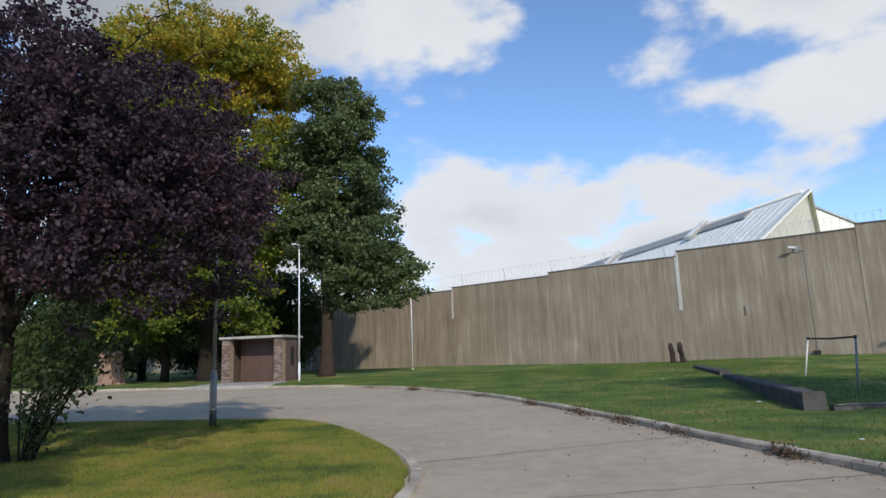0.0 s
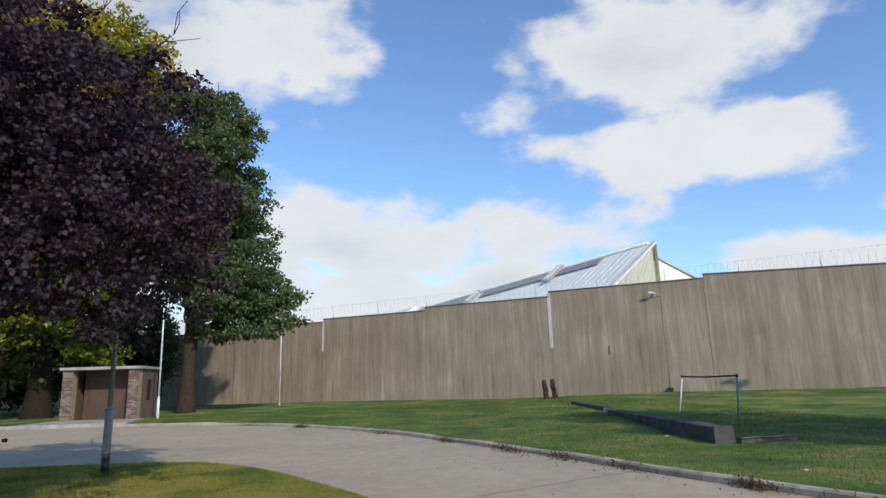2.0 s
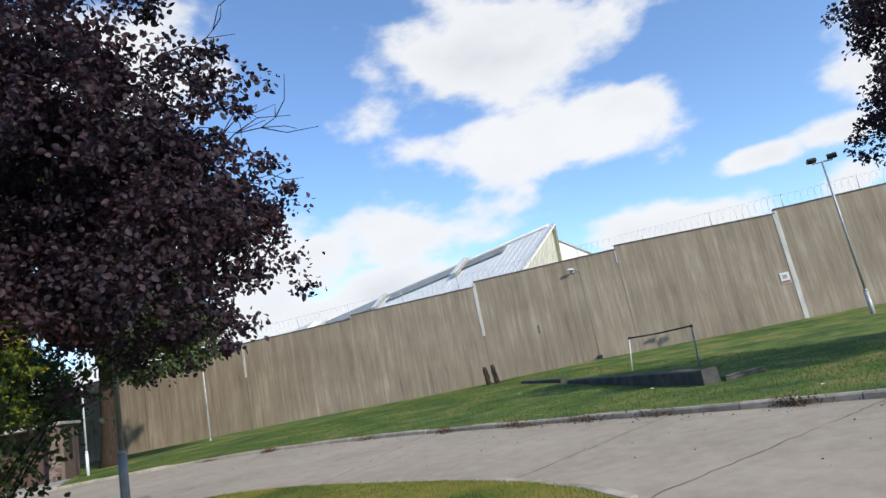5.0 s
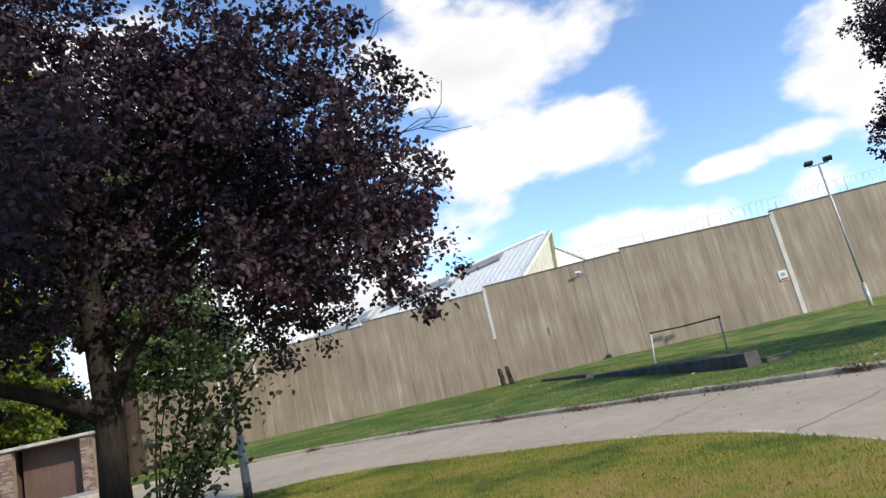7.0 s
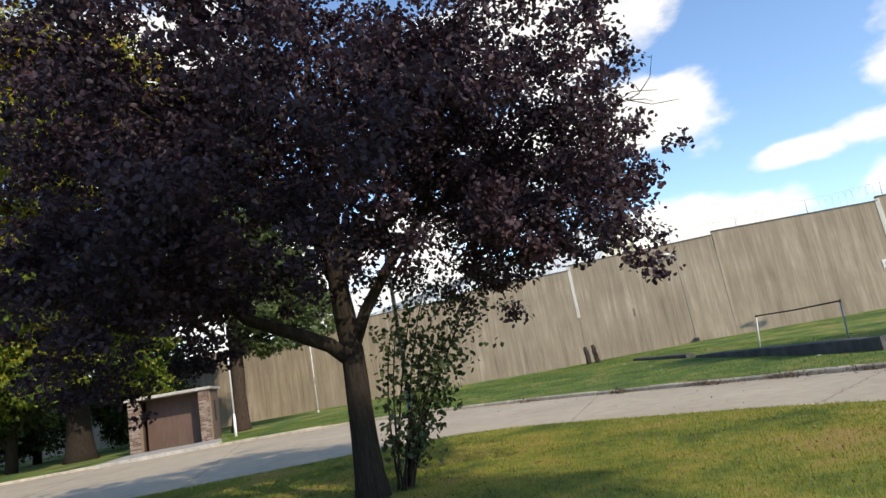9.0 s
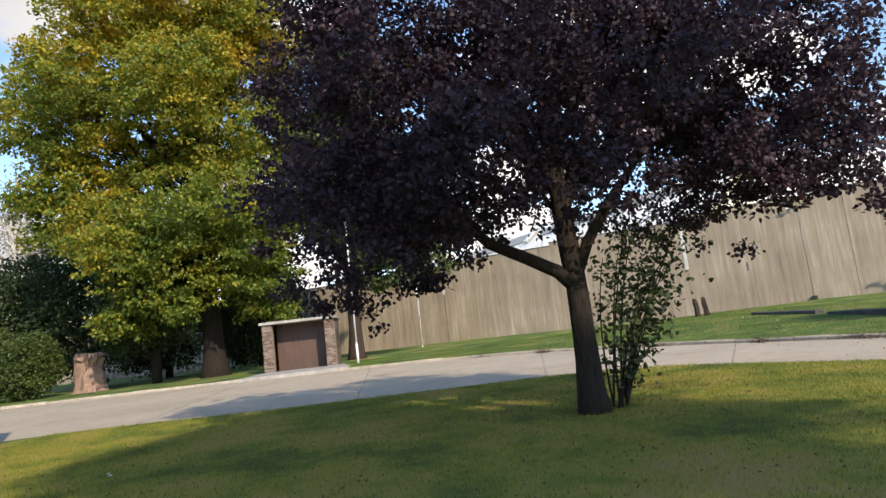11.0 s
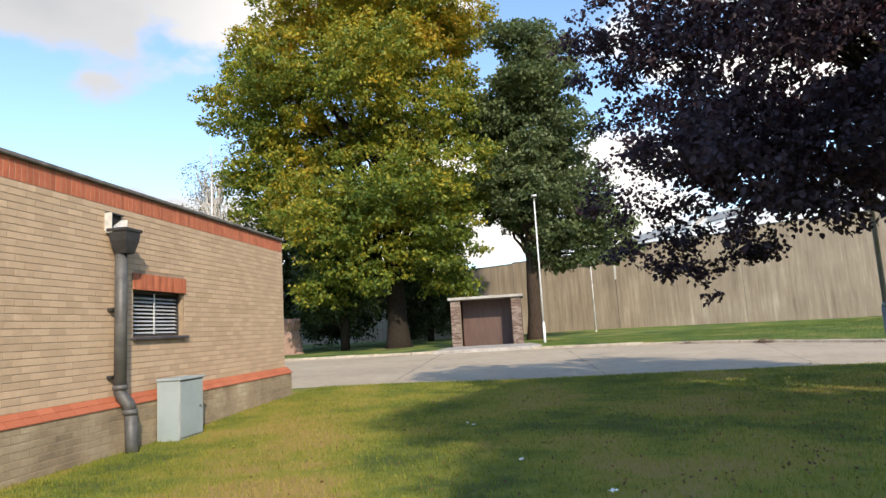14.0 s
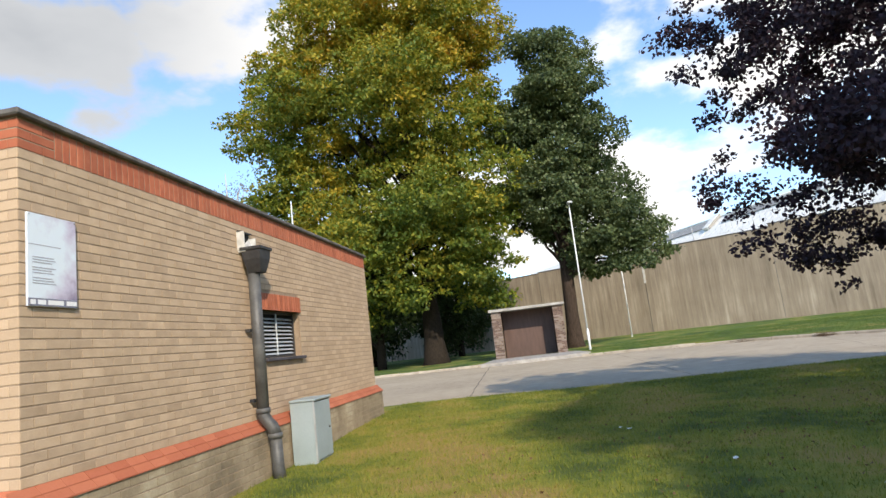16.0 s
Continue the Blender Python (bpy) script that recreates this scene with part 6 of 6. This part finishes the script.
def build_debris():
    rng = random.Random(23)
    pts = []
    while len(pts) < 2400:
        x, y = rng.gauss(-8.6, 3.6), rng.gauss(9.3, 3.4)
        if -16 < x < -1.5 and 2 < y < 16.2:
            pts.append((x, y, island_z(x, y) + 0.018))
    scatter("fallen_leaves", "brown fallen leaves scattered on the lawn", "dead_leaf", pts, 0.036, 91, "leaves")
    pts = []
    for i in range(260):
        k = rng.randrange(2, 45)
        p = kerb_pts[k]
        x, y = p.x - rng.uniform(0.0, 0.9) ** 2 - 0.02, p.y + rng.uniform(-0.4, 0.4)
        pts.append((x, y, road_z(x, y) + 0.012))
    for i in range(70):
        x, y = rng.uniform(-1, 4), rng.uniform(5, 20)
        pts.append((x, y, max(road_z(x, y), -0.02) + 0.012))
    scatter("road_leaves", "few dry leaves lying on the road", "dead_leaf", pts, 0.038, 92, "leaves")
    # dead weeds matted in the kerb joints
    for k in (11, 14, 17, 19, 22, 24, 26, 29, 33, 38, 41):
        p = kerb_pts[min(k, len(kerb_pts) - 1)]
        n = rng.randint(200, 520)
        sp = rng.uniform(0.14, 0.32)
        pts = []
        for i in range(n):
            a = (kerb_pts[k + 1] - p).normalized()
            x = p.x + a.x * rng.gauss(0, sp * 1.5) - 0.03 + rng.gauss(0, 0.05)
            y = p.y + a.y * rng.gauss(0, sp * 1.5) + rng.gauss(0, 0.05)
            pts.append((x, y, road_z(x, y) + abs(rng.gauss(0.03, 0.05))))
        q = np.array(pts)
        me = leaf_mesh("kerb_weed", q - np.array([p.x, p.y, 0]), np.tile([0.0, 0.0, 0.5], (n, 1)), 0.07, 0.022, np.random.default_rng(k), -0.2, 0.1)
        tagged(put("kerb_weed", me, "weed", m=Matrix.Translation((p.x, p.y, 0))), "dead brown weeds matted in a kerb joint", "weeds", kind="stuff")
    # scraps of litter
    for x, y, s, z in [(-13.14, 10.5, 0.06, None), (-12.9, 8.45, 0.05, None), (-12.45, 7.25, 0.08, None), (-13.2, 10.65, 0.04, None), (7.5, 22.1, 0.11, None), (5.5, 8.6, 0.07, None), (7.0, 14.4, 0.12, None), (9.2, 26.0, 0.1, None)]:
        zz = (island_z if x < 0 else lawn_z)(x, y)
        bm = bmesh.new()
        bmesh.ops.create_grid(bm, x_segments=5, y_segments=4, size=s * 0.3)
        for v in bm.verts:
            v.co.z = 0.008 + rng.uniform(0, 0.022)
            v.co.x *= 1.4
        bmesh.ops.solidify(bm, geom=bm.faces, thickness=0.002)
        litter = part("litter", bm, "paper", None, m=pose(x, y, zz + 0.02, 0, 0, rng.uniform(0, 180)))
        tagged(litter, "crumpled white paper scrap lying on the grass", "litter", group="scraps of litter")
    # low weeds where the lamp post meets the lawn
    for x, y, z in [(-5.15, 13.7, 0.03)]:
        pts = np.array([(0.12 * math.cos(i * 2.4) + rng.gauss(0, 0.03), 0.12 * math.sin(i * 2.4) + rng.gauss(0, 0.03), 0.0) for i in range(120)])
        me = leaf_mesh("grass_tuft", pts, np.tile([0, 0, 1.5], (120, 1)), 0.11, 0.014, np.random.default_rng(5), -1.0, 0.1)
        tagged(put("grass_tuft", me, "blade", m=Matrix.Translation((x, y, z))), "longer grass round the lamp post foot", "grass", kind="stuff")


build_debris()
